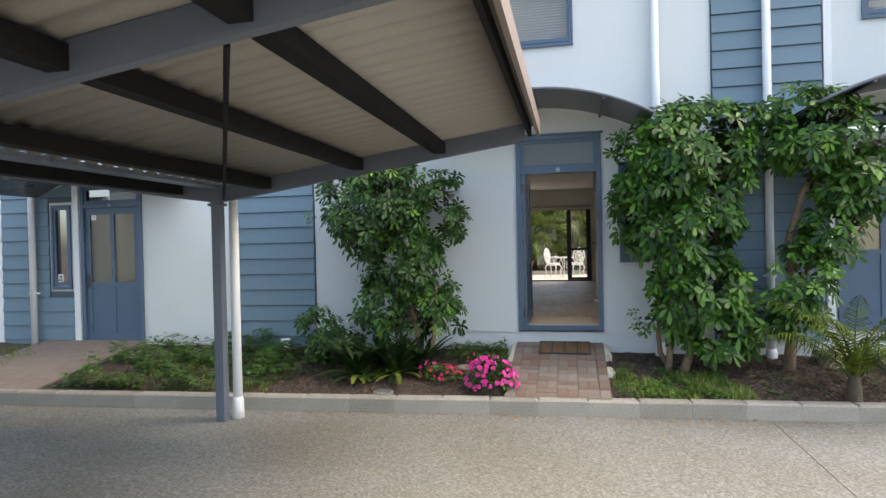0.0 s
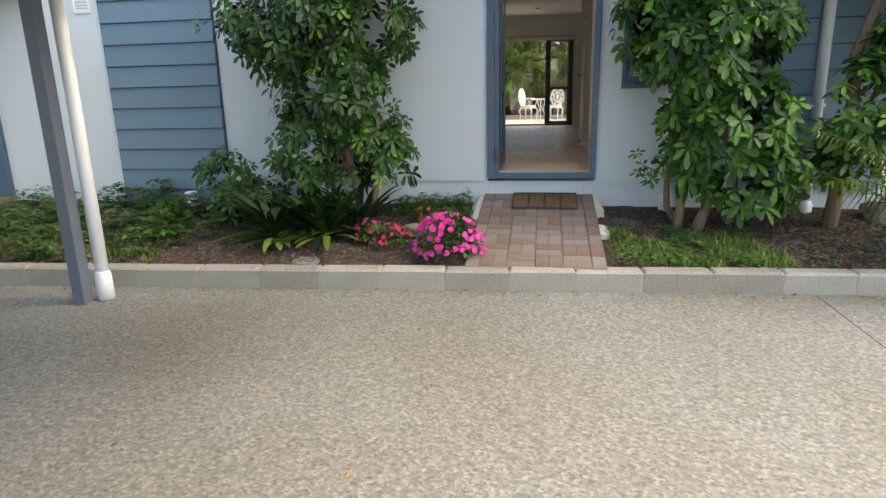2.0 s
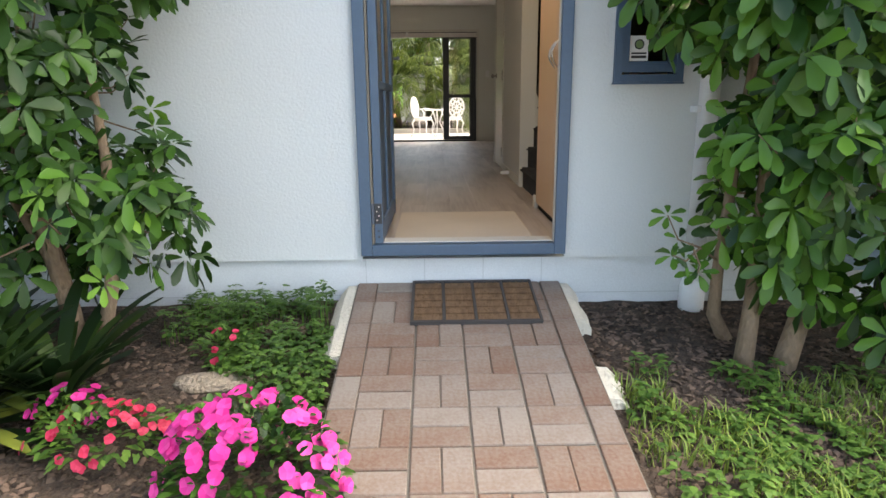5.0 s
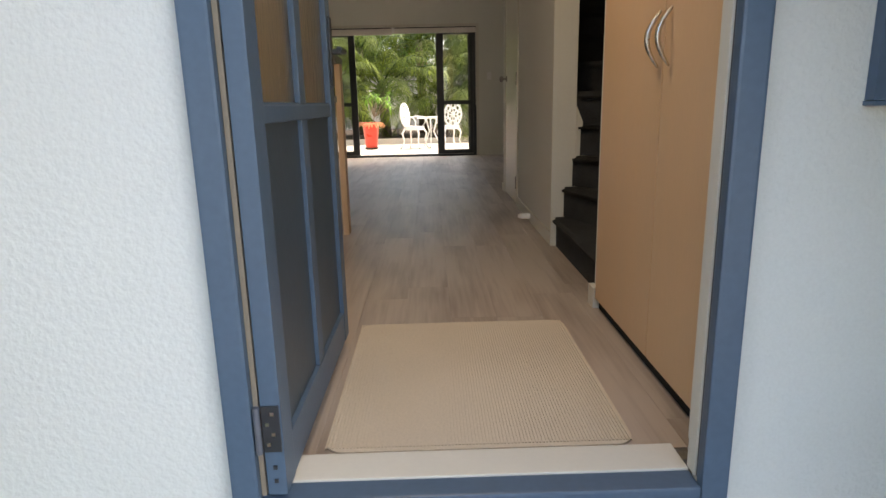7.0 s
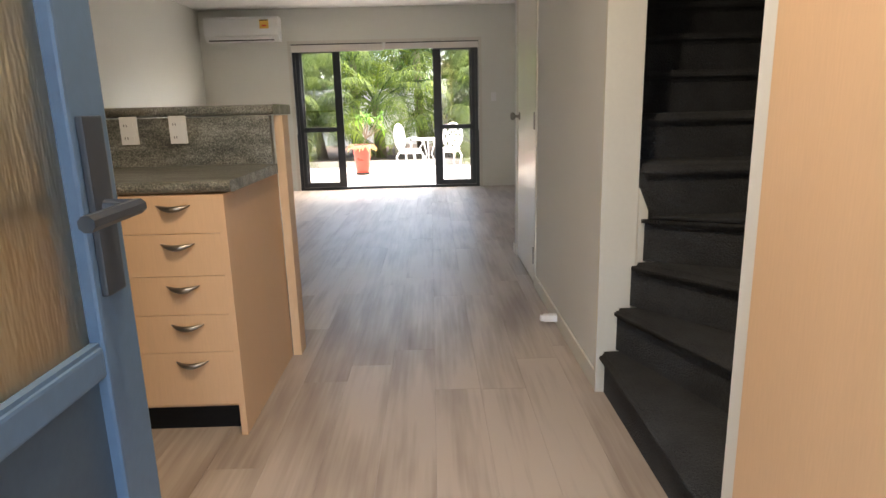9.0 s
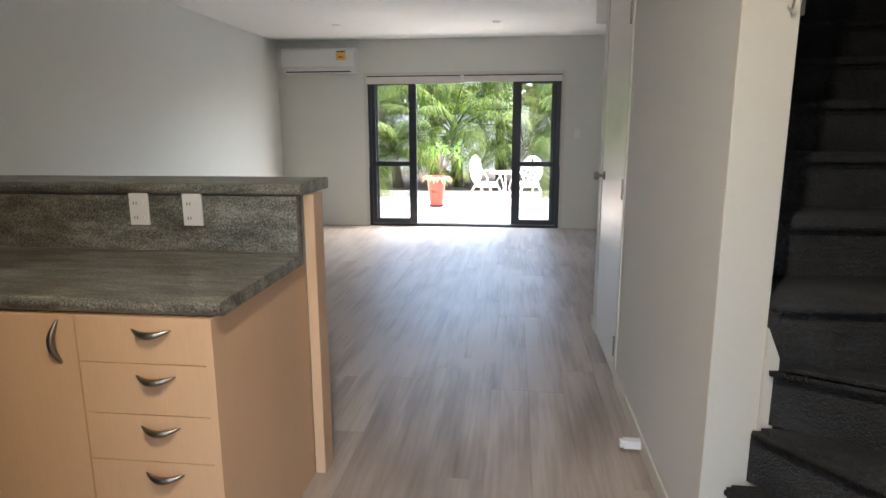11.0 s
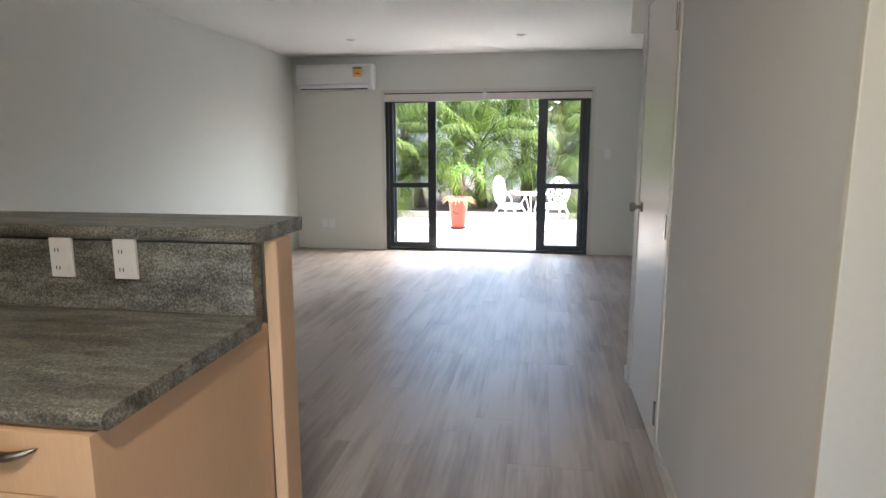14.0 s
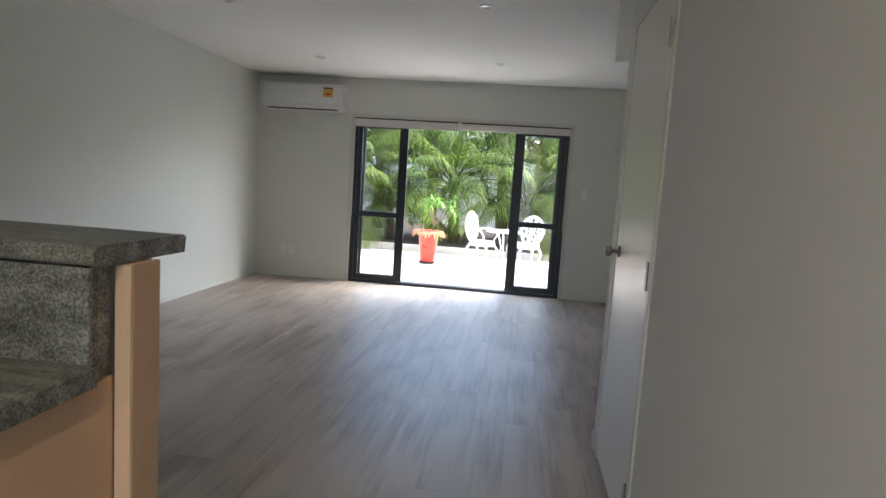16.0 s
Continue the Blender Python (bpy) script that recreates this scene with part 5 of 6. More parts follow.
def shrub(name, base, stems, lobes, n, size, material, label, seed, young=0.06, limit=(6.9, 8.02)):
    r = random.Random(seed)
    ob = thing(name, base, label, "shrub")
    for pts, r0 in stems:
        m = len(pts)
        part("trunk", tube(pts, [r0 * (1 - 0.6 * i / (m - 1)) for i in range(m)], 9), M["bark"], ob, "grey-brown bare stem", smooth=True)
    lv, ly, twigs = Leaves(), Leaves(), bmesh.new()
    done, tries = 0, 0
    vol = [a[0] * a[1] * a[2] for c, a in lobes]
    while done < n and tries < n * 30:
        tries += 1
        c, a = r.choices(lobes, vol)[0]
        v = Vector((r.gauss(0, 1), r.gauss(0, 1), r.gauss(0, 1))).normalized()
        k = r.uniform(0.55, 1.0) ** 0.6 * r.choice((1, 1, 1, 0.8)) * (1 + 0.30 * noise.noise((v.x * 2.5 + seed, v.y * 2.5, v.z * 2.5)))
        p = Vector((c[0] + v.x * a[0] * k, c[1] + v.y * a[1] * k, c[2] + v.z * a[2] * k))
        if not limit[0] < p.y < limit[1] or p.z < base[2] + 0.10:
            continue
        if noise.noise((p.x * 3.4 + seed, p.y * 3.4, p.z * 3.4)) < -0.13:
            continue
        others = [(cc, aa) for cc, aa in lobes if cc != c]
        if others and inside(p, others) < 0.5:
            continue
        axis = (Vector((v.x / a[0], v.y / a[1], v.z / a[2])).normalized() * 0.55 + Vector((r.uniform(-0.7, 0.7), r.uniform(-0.8, 0.15), r.uniform(0.1, 0.85)))).normalized()
        fresh = r.random() < young
        whorl(ly if fresh else lv, p, axis, r, size * (0.75 if fresh else 1) * r.uniform(0.75, 1.15), r.choice((5, 6, 7)))
        if done % 5 == 0:
            q = Vector((c[0], c[1] + 0.1, c[2] - 0.25 * a[2])).lerp(p, 0.55)
            tube([q, q.lerp(p, 0.6) - Vector((0, 0, 0.03)), p], [0.006, 0.004, 0.002], 4, bm=twigs, caps=False)
        done += 1
    part("branchwork", twigs, M["bark"], ob, kind="stuff")
    lv.part("crown", material, ob, kind="stuff")
    ly.part("young_leaves", M["leafN"], ob, "bright young leaves", kind="stuff")
    return ob


V = Vector
shrub("umbrella_shrub", (-1.55, 7.45, -0.36),
      [([V((-1.55, 7.45, -0.42)), V((-1.60, 7.5, -0.1)), V((-1.75, 7.6, 0.5)), V((-1.85, 7.6, 1.1)), V((-1.9, 7.6, 1.7))], 0.045), ([V((-1.52, 7.46, -0.42)), V((-1.42, 7.5, 0.0)), V((-1.4, 7.55, 0.5)), V((-1.45, 7.6, 1.0))], 0.034), ([V((-1.6, 7.5, 0.0)), V((-1.9, 7.62, 0.5)), V((-2.2, 7.7, 1.1))], 0.022)],
      [((-2.05, 7.5, 1.55), (0.75, 0.48, 0.62)), ((-1.74, 7.55, 0.85), (0.56, 0.38, 0.60)), ((-1.52, 7.5, 0.30), (0.48, 0.32, 0.34)), ((-1.16, 7.58, 0.14), (0.20, 0.16, 0.16)), ((-1.38, 7.58, 1.48), (0.36, 0.32, 0.50)), ((-2.2, 7.6, 2.0), (0.6, 0.4, 0.35)), ((-2.0, 7.5, 0.35), (0.35, 0.35, 0.40))],
      1500, 0.098, M["leafA"], "tall dark umbrella-leaf shrub against the stucco wall", 11, 0.08)
shrub("umbrella_shrub", (1.3, 7.5, -0.36),
      [([V((1.27, 7.70, -0.42)), V((1.19, 7.68, -0.33)), V((1.11, 7.64, -0.2)), V((1.09, 7.6, 0.0)), V((1.11, 7.58, 0.5)), V((1.18, 7.6, 1.2))], 0.038), ([V((1.16, 7.45, -0.42)), V((1.20, 7.5, -0.1)), V((1.25, 7.6, 0.7)), V((1.3, 7.6, 1.5))], 0.042), ([V((1.30, 7.42, -0.42)), V((1.42, 7.5, -0.1)), V((1.55, 7.6, 0.6)), V((1.6, 7.6, 1.4))], 0.05)],
      [((1.38, 7.5, 1.95), (0.72, 0.48, 0.66)), ((1.34, 7.48, 1.15), (0.60, 0.46, 0.62)), ((1.50, 7.42, 0.52), (0.50, 0.42, 0.46)), ((1.14, 7.6, 0.78), (0.24, 0.20, 0.34)), ((0.93, 7.52, 1.48), (0.36, 0.34, 0.50)), ((1.85, 7.4, 0.15), (0.26, 0.28, 0.26)), ((1.6, 7.35, 0.1), (0.30, 0.30, 0.28)), ((1.75, 7.5, 2.2), (0.42, 0.42, 0.38)), ((1.32, 7.5, 0.34), (0.34, 0.26, 0.30))],
      1650, 0.114, M["leafB"], "large glossy umbrella-leaf shrub beside the doorway", 23, 0.10)
shrub("umbrella_shrub", (2.42, 7.6, -0.36),
      [([V((2.40, 7.62, -0.42)), V((2.42, 7.6, -0.1)), V((2.46, 7.6, 0.5)), V((2.42, 7.6, 1.0)), V((2.55, 7.6, 1.5)), V((2.75, 7.6, 1.9))], 0.065), ([V((2.46, 7.6, 0.4)), V((2.62, 7.55, 0.8)), V((2.70, 7.55, 1.2))], 0.03)],
      [((2.78, 7.4, 2.05), (0.72, 0.5, 0.36)), ((2.98, 7.4, 1.55), (0.45, 0.45, 0.35)), ((2.42, 7.35, 0.62), (0.34, 0.36, 0.42)), ((2.75, 7.4, 1.05), (0.30, 0.32, 0.34)), ((2.45, 7.4, 0.25), (0.26, 0.28, 0.24)), ((2.55, 7.45, 2.35), (0.5, 0.4, 0.25))],
      720, 0.115, M["leafB"], "leaning umbrella-leaf shrub on a gnarled trunk", 37, 0.10)
shrub("low_shrub", (-2.75, 7.4, -0.40),
      [([V((-2.75, 7.4, -0.45)), V((-2.78, 7.4, -0.15)), V((-2.85, 7.4, 0.15))], 0.012), ([V((-2.72, 7.4, -0.45)), V((-2.6, 7.42, -0.15)), V((-2.5, 7.4, 0.05))], 0.010)],
      [((-2.85, 7.5, 0.06), (0.26, 0.22, 0.26)), ((-2.55, 7.5, -0.10), (0.30, 0.22, 0.20)), ((-2.70, 7.35, -0.18), (0.28, 0.22, 0.16))],
      190, 0.08, M["leafA"], "small dark shrub under the weatherboards", 41, 0.05)


# low sprig reaching from the stem beside the doorway
sprig = thing("side_shoot", (1.03, 7.6, 0.0), "thin leafy side shoot low on the shrub's stem", "shoot")
r = random.Random(29)
lv = Leaves()
bm = bmesh.new()
for pts in ([V((1.09, 7.6, 0.05)), V((0.97, 7.52, 0.13)), V((0.87, 7.5, 0.17)), V((0.82, 7.5, 0.27))], [V((0.97, 7.52, 0.13)), V((0.89, 7.46, 0.09)), V((0.83, 7.44, 0.12))], [V((0.93, 7.51, 0.15)), V((0.95, 7.46, 0.07)), V((0.93, 7.43, 0.05))]):
    tube(pts, [0.006 - 0.0012 * k for k in range(len(pts))], 5, bm=bm, caps=False)
    whorl(lv, pts[-1], V((-0.2, -0.5, 0.7)), r, 0.075, 6)
    whorl(lv, pts[-2], V((0.2, -0.6, 0.5)), r, 0.06, 4)
part("stem", bm, M["bark"], sprig, smooth=True)
lv.part("leaves", M["leafB"], sprig, kind="stuff")


def strap_plant(x, y, n, seed, yellow):
    """A clump of arching strap leaves."""
    r = random.Random(seed)
    z = bed_height(x, y)
    ob = thing("strap_leaf_plant", (x, y, z), "clump of dark arching strap leaves, lower ones yellowing", "plant", group="strap-leaf clumps")
    lv, ly = Leaves(), Leaves()
    for i in range(n):
        a = r.uniform(0, 6.283)
        low = r.random() < 0.28
        L = r.uniform(0.32, 0.54)
        rise = r.uniform(0.3, 0.6) if low else r.uniform(0.85, 1.45)
        out = V((math.cos(a), math.sin(a), 0))
        side = V((-out.y, out.x, 0))
        pts, ws = [], []
        for k in range(8):
            t = k / 7
            el = rise * (1 - 1.35 * t * (1.2 if low else 0.5))
            step = V((out.x * math.cos(el), out.y * math.cos(el), math.sin(el))) * (L / 7)
            pts.append((pts[-1] + step) if pts else V((x, y, z + 0.01)) + out * 0.03)
            if pts[-1].z < bed_height(pts[-1].x, min(pts[-1].y, 8.05)) + 0.015:
                pts[-1].z = bed_height(pts[-1].x, min(pts[-1].y, 8.05)) + 0.02
            if pts[-1].y > 8.05:
                pts[-1].y = 8.05
            ws.append((0.022, 0.034, 0.044, 0.052, 0.056, 0.054, 0.044, 0.016)[k])
        (ly if low and out.y < 0.2 and r.random() < yellow else lv).strip(pts, ws, side)
    lv.part("leaves", M["strap"], ob, kind="stuff")
    if ly.f:
        ly.part("yellow_leaves", M["strapy"], ob, "yellow-green lower leaves", kind="stuff")


for i, (x, y, n) in enumerate(((-2.20, 7.00, 84), (-1.76, 7.05, 88), (-1.98, 7.30, 76), (-1.52, 7.22, 56))):
    strap_plant(x, y, n, 60 + i, 0.7)


def flower_bush(x, y, rx, ry, h, nl, nf, petal, leafm, seed, label, fsize=0.022):
    r = random.Random(seed)
    z = bed_height(x, y)
    ob = thing("flowering_plant", (x, y, z), label, "flowers")
    lv, fl = Leaves(), Leaves()
    for i in range(nl + nf):
        a, e = r.uniform(0, 6.283), math.asin(r.uniform(0.05, 1))
        k = r.uniform(0.6, 1.0) if i < nl else r.uniform(0.96, 1.06)
        d = V((math.cos(a) * math.cos(e), math.sin(a) * math.cos(e), math.sin(e)))
        p = V((x + d.x * rx * k, y + d.y * ry * k, z + 0.03 + d.z * h * k))
        if i < nl:
            dd = (d + V((r.uniform(-0.7, 0.7), r.uniform(-0.7, 0.7), r.uniform(-0.5, 0.4)))).normalized()
            L = r.uniform(0.03, 0.055)
            lv.blade(p, dd, V((0, 0, 1)), L, L * 0.5, 0.2, 0.3, 0.5)
        else:
            u = (d + V((0, -0.5, 0.3))).normalized()
            s = u.orthogonal().normalized()
            w = u.cross(s)
            for c in range(r.choice((1, 2))):
                q = p + V((r.uniform(-0.02, 0.02), r.uniform(-0.02, 0.02), r.uniform(-0.01, 0.015)))
                for k in range(5):
                    b = 1.2566 * k
                    dd = s * math.cos(b) + w * math.sin(b)
                    fl.blade(q, dd + u * 0.15, u, fsize * r.uniform(0.9, 1.2), fsize * 1.1, 0.1, 0.0, 0.7)
    lv.part("foliage", leafm, ob, kind="stuff")
    fl.part("blossom", petal, ob, kind="stuff")


flower_bush(-0.66, 6.72, 0.27, 0.24, 0.31, 900, 120, M["pink"], M["leafA"], 71, "round bush of bright pink impatiens in the bed")
flower_bush(-1.22, 6.95, 0.22, 0.15, 0.13, 260, 34, M["red"], M["cover"], 72, "low red flowering plant in the mulch", 0.016)
flower_bush(-1.38, 7.05, 0.12, 0.10, 0.14, 110, 12, M["pink"], M["cover"], 73, "small pink flowering plant in the mulch", 0.017)
flower_bush(-1.0, 7.55, 0.13, 0.10, 0.10, 120, 7, M["red"], M["cover"], 74, "small red flowering plant in the mulch", 0.015)


def cover_patch(name, xs, ys, n, size, material, label, seed, height=0.08, clump=0.0):
    """Low plants spread over a patch of the bed."""
    r = random.Random(seed)
    x, y = (xs[0] + xs[1]) / 2, (ys[0] + ys[1]) / 2
    ob = thing(name, (x, y, bed_height(x, y)), label, name.replace("_", " "), kind="stuff")
    lv = Leaves()
    done = 0
    while done < n:
        px, py = r.uniform(*xs), r.uniform(*ys)
        if py < KERB(px) + 0.16 or noise.noise((px * 3.1 + seed, py * 3.1, 0)) < clump:
            done += 0.2
            continue
        z = bed_height(px, py)
        h = r.uniform(0.02, height) * (0.6 + 0.8 * abs(noise.noise((px * 2, py * 2, seed))) * 2)
        for k in range(4):
            a = r.uniform(0, 6.28)
            d = V((math.cos(a), math.sin(a), r.uniform(0.1, 0.6)))
            L = size * r.uniform(0.7, 1.3)
            lv.blade(V((px, py, z + h)), d, V((0, 0, 1)), L, L * r.uniform(0.5, 0.7), 0.15, 0.4, 0.55)
        lv.tri(V((px - 0.002, py, z - 0.01)), V((px + 0.002, py, z - 0.01)), V((px, py, z + h)))
        done += 1
    lv.part("leaves", material, ob, kind="stuff")
    return ob


cover_patch("ground_cover", (-1.35, -0.62), (7.65, 8.04), 420, 0.032, M["cover"], "leafy green ground cover along the plinth", 81, 0.16, -0.2)
cover_patch("ground_cover", (-5.6, -3.2), (6.3, 8.0), 1300, 0.06, M["cover"], "low leafy weeds spreading over the mulch bed", 82, 0.22, 0.04)
cover_patch("ground_cover", (-4.8, -2.7), (6.5, 8.0), 420, 0.055, M["leafA"], "dark weeds scattered over the mulch bed", 83, 0.16, 0.0)
cover_patch("ground_cover", (-1.05, -0.54), (7.05, 7.75), 620, 0.03, M["cover"], "bright green clover-like cover beside the path", 86, 0.07, -0.15)
cover_patch("weeds", (0.6, 1.7), (6.5, 7.4), 620, 0.032, M["cover"], "leafy weeds among the grass beside the path", 84, 0.07, -0.1)
cover_patch("weeds", (1.6, 3.1), (6.7, 7.6), 90, 0.032, M["cover"], "scattered weeds in the mulch", 85, 0.05, 0.1)


def grass_patch(xs, ys, n, seed, label):
    r = random.Random(seed)
    ob = thing("grass", ((xs[0] + xs[1]) / 2, (ys[0] + ys[1]) / 2, bed_height(xs[0], ys[0])), label, "grass", kind="stuff")
    lv = Leaves()
    for i in range(n):
        px, py = r.uniform(*xs), r.uniform(*ys)
        if py < KERB(px) + 0.15 or noise.noise((px * 2.4 + seed, py * 2.4, 0)) < -0.15:
            continue
        z = bed_height(px, py)
        a = r.uniform(0, 6.28)
        o = V((math.cos(a), math.sin(a), 0))
        L = r.uniform(0.03, 0.085)
        b = V((px, py, z - 0.005))
        lv.strip([b, b + o * L * 0.2 + V((0, 0, L * 0.7)), b + o * L * 0.7 + V((0, 0, L))], [0.006, 0.005, 0.001], V((-o.y, o.x, 0)))
    lv.part("blades", M["grass"], ob, kind="stuff")


grass_patch((0.56, 1.85), (6.5, 7.3), 3200, 91, "patchy grass growing in the mulch beside the path")
grass_patch((-5.0, -3.0), (6.4, 7.6), 2400, 92, "tufts of grass among weeds in the bed")
grass_patch((-7.6, -6.9), (6.2, 7.8), 500, 93, "thin grass beside the next path")


def frond(lv, stem, base, out, L, rise, curl, pairs, leaf, r, hang=0.75, width=0.016):
    """A feather palm frond: an arching rib with two rows of drooping leaflets."""
    pts, p, el = [], V(base), rise
    n = 12
    for k in range(n + 1):
        pts.append(p.copy())
        p = p + V((out.x * math.cos(el), out.y * math.cos(el), math.sin(el))) * (L / n)
        el -= curl / n
    tube(pts, [0.012 * (1 - 0.85 * k / n) * (L / 1.2) for k in range(n + 1)], 5, bm=stem, caps=False)
    side = V((-out.y, out.x, 0))
    for k in range(pairs):
        t = 0.14 + 0.86 * k / pairs
        f = t * n
        i = min(int(f), n - 1)
        q = pts[i].lerp(pts[i + 1], f - i)
        ax = (pts[i + 1] - pts[i]).normalized()
        ll = leaf * math.sin(math.pi * (0.18 + 0.78 * t)) * r.uniform(0.85, 1.1)
        for s in (-1, 1):
            d = (side * s * 0.8 + ax * 0.65 + V((0, 0, 0.15 - r.uniform(0, 0.2)))).normalized()
            m = q + d * ll * 0.5
            e = q + d * ll * 0.92 - V((0, 0, hang * ll * r.uniform(0.6, 1.2)))
            wv = ax.cross(d).cross(d).normalized()
            lv.strip([q, m - V((0, 0, hang * ll * 0.12)), e], [width * 0.6, width, 0.003], wv)


def palm(base, height, n, L, leaf, seed, label, dry=0.0, pairs=34, group="palms behind the patio", rise=(0.1, 1.35)):
    r = random.Random(seed)
    b = V(base)
    ob = thing("palm", b, label, "palm", group=group)
    top = b + V((r.uniform(-0.1, 0.1), r.uniform(-0.1, 0.1), height))
    part("trunk", tube([b - V((0, 0, 0.05)), b.lerp(top, 0.5), top], [0.10 * L / 1.5, 0.08 * L / 1.5, 0.06 * L / 1.5], 10), M["palmtrunk"], ob, smooth=True)
    lv, ld, stem = Leaves(), Leaves(), bmesh.new()
    for i in range(n):
        a = 2.399 * i + r.uniform(-0.25, 0.25)
        t = i / n
        frond(ld if r.random() < dry * (1 - t) * 2 else lv, stem, top - V((0, 0, 0.10 * (1 - t))), V((math.cos(a), math.sin(a), 0)), L * r.uniform(0.85, 1.1), rise[0] + (rise[1] - rise[0]) * t, r.uniform(1.2, 1.9), pairs, leaf, r)
    part("frond_growth", stem, M["palm"], ob, kind="stuff")
    lv.part("fronds", M["palm"], ob, kind="stuff")
    if ld.f:
        ld.part("dry_fronds", M["palmdry"], ob, "dry brown fronds", kind="stuff")
    return ob


palm((2.66, 6.74, bed_height(2.66, 6.74)), 0.22, 13, 1.15, 0.24, 5, "young feather palm in the garden bed", 0.0, 26, "garden palm", (1.05, 1.5))

# loose things in the beds
r = random.Random(17)
for ob, xs, n in ((bed_left, (-5.4, -0.56), 7000), (bed_right, (0.56, 3.2), 6500)):
    lv = Leaves()
    for i in range(n):
        x = r.uniform(*xs)
        y = r.uniform(KERB(x) + 0.14, 8.05)
        z = bed_height(x, y)
        a, L = r.uniform(0, 6.28), r.uniform(0.012, 0.038)
        d = V((math.cos(a), math.sin(a), r.uniform(-0.2, 0.5)))
        s = V((-d.y, d.x, r.uniform(-0.4, 0.4))) * L * r.uniform(0.25, 0.5)
        p = V((x, y, z + 0.004))
        i0 = len(lv.v)
        u = V((0, 0, 0.006))
        lv.v += [p - d * L / 2 - s, p + d * L / 2 - s * 0.7, p + d * L / 2 + s * 0.8, p - d * L / 2 + s, p - d * L / 3 + u, p + d * L / 3 + u]
        lv.f += [(i0, i0 + 1, i0 + 5, i0 + 4), (i0 + 2, i0 + 3, i0 + 4, i0 + 5), (i0 + 1, i0 + 2, i0 + 5), (i0 + 3, i0, i0 + 4)]
    lv.part("bark_chips", M["chip"], ob, "brown bark chips", kind="stuff")
lv = Leaves()
leafs = thing("fallen_leaves", (0, KERB(0) - 0.05, DRIVE), "brown and yellow fallen leaves along the kerb", "leaves", kind="stuff")
for i in range(190):
    x = r.uniform(-3.6, 3.4)
    y = KERB(x) - abs(r.gauss(0, 0.05)) - 0.02 if r.random() < 0.85 else r.uniform(2.0, 6.1)
    a, L = r.uniform(0, 6.28), r.uniform(0.02, 0.06)
    lv.blade(V((x, y, DRIVE + 0.006)), V((math.cos(a), math.sin(a), 0.05)), V((0, 0, 1)), L, L * 0.4, 0.3, 0.0, 0.5)
lv.part("leaves", M["dryleaf"], leafs, kind="stuff")
tw = thing("twig", (0.16, 3.56, DRIVE), "thin curled dry twig on the concrete", "twig")
part("stem", tube([(0.05, 3.62, DRIVE + 0.005), (0.10, 3.65, DRIVE + 0.010), (0.16, 3.60, DRIVE + 0.007), (0.25, 3.56, DRIVE + 0.007), (0.285, 3.51, DRIVE + 0.009), (0.24, 3.49, DRIVE + 0.005), (0.19, 3.495, DRIVE + 0.005)], 0.004, 6), M["palmtrunk"], tw)

for x, y, h, lab in ((-3.52, 7.93, 0.10, "short white capped drain pipe in the bed"), (-2.62, 7.95, 0.34, "tall white capped vent pipe by the plinth")):
    z = bed_height(x, y)
    vp = thing("vent_pipe", (x, y, z), lab, "pipe")
    part("pipe", tube([(x, y, z - 0.05), (x, y, z + h)], 0.052, 16), M["pipe"], vp, smooth=True)
    part("cap", lathe([(0.066, h - 0.02), (0.068, h + 0.02), (0.05, h + 0.035)], (x, y, z), 18), M["pipe"], vp)
lid = thing("drain_cover", (-1.74, 6.50, bed_height(-1.74, 6.5)), "small oval grey drain grate set in the mulch", "drain cover")
zl = bed_height(-1.74, 6.5)
part("rim", lathe([(0.105, -0.02), (0.105, 0.022), (0.085, 0.026)], (-1.74, 6.52, zl), 22), M["concrete"], lid)
for i in range(5):
    part("bar", box(-1.74 - 0.075, -1.74 + 0.075, 6.52 - 0.06 + 0.028 * i, 6.52 - 0.05 + 0.028 * i, zl + 0.024, zl + 0.034), M["concrete"], lid)


def rock(x, y, s, seed, label):
    r2 = random.Random(seed)
    bm = bmesh.new()
    bmesh.ops.create_icosphere(bm, subdivisions=3, radius=1)
    z = bed_height(x, y)
    for v in bm.verts:
        k = 1 + 0.30 * noise.noise((v.co.x * 1.4 + seed, v.co.y * 1.4, v.co.z * 1.4)) + 0.08 * noise.noise((v.co.x * 4, v.co.y * 4 + seed, v.co.z * 4))
        v.co = V((x + v.co.x * s[0] * k, y + v.co.y * s[1] * k, z + 0.3 * s[2] + v.co.z * s[2] * k))
    ob = thing("rock", (x, y, z), label, "rock")
    part("stone", bm, M["rock"], ob, smooth=True)


rock(2.92, 7.78, (0.20, 0.16, 0.15), 3, "rounded brown garden rock by the plinth")
rock(-1.0, 7.35, (0.16, 0.07, 0.03), 6, "half-buried brown stone in the mulch")


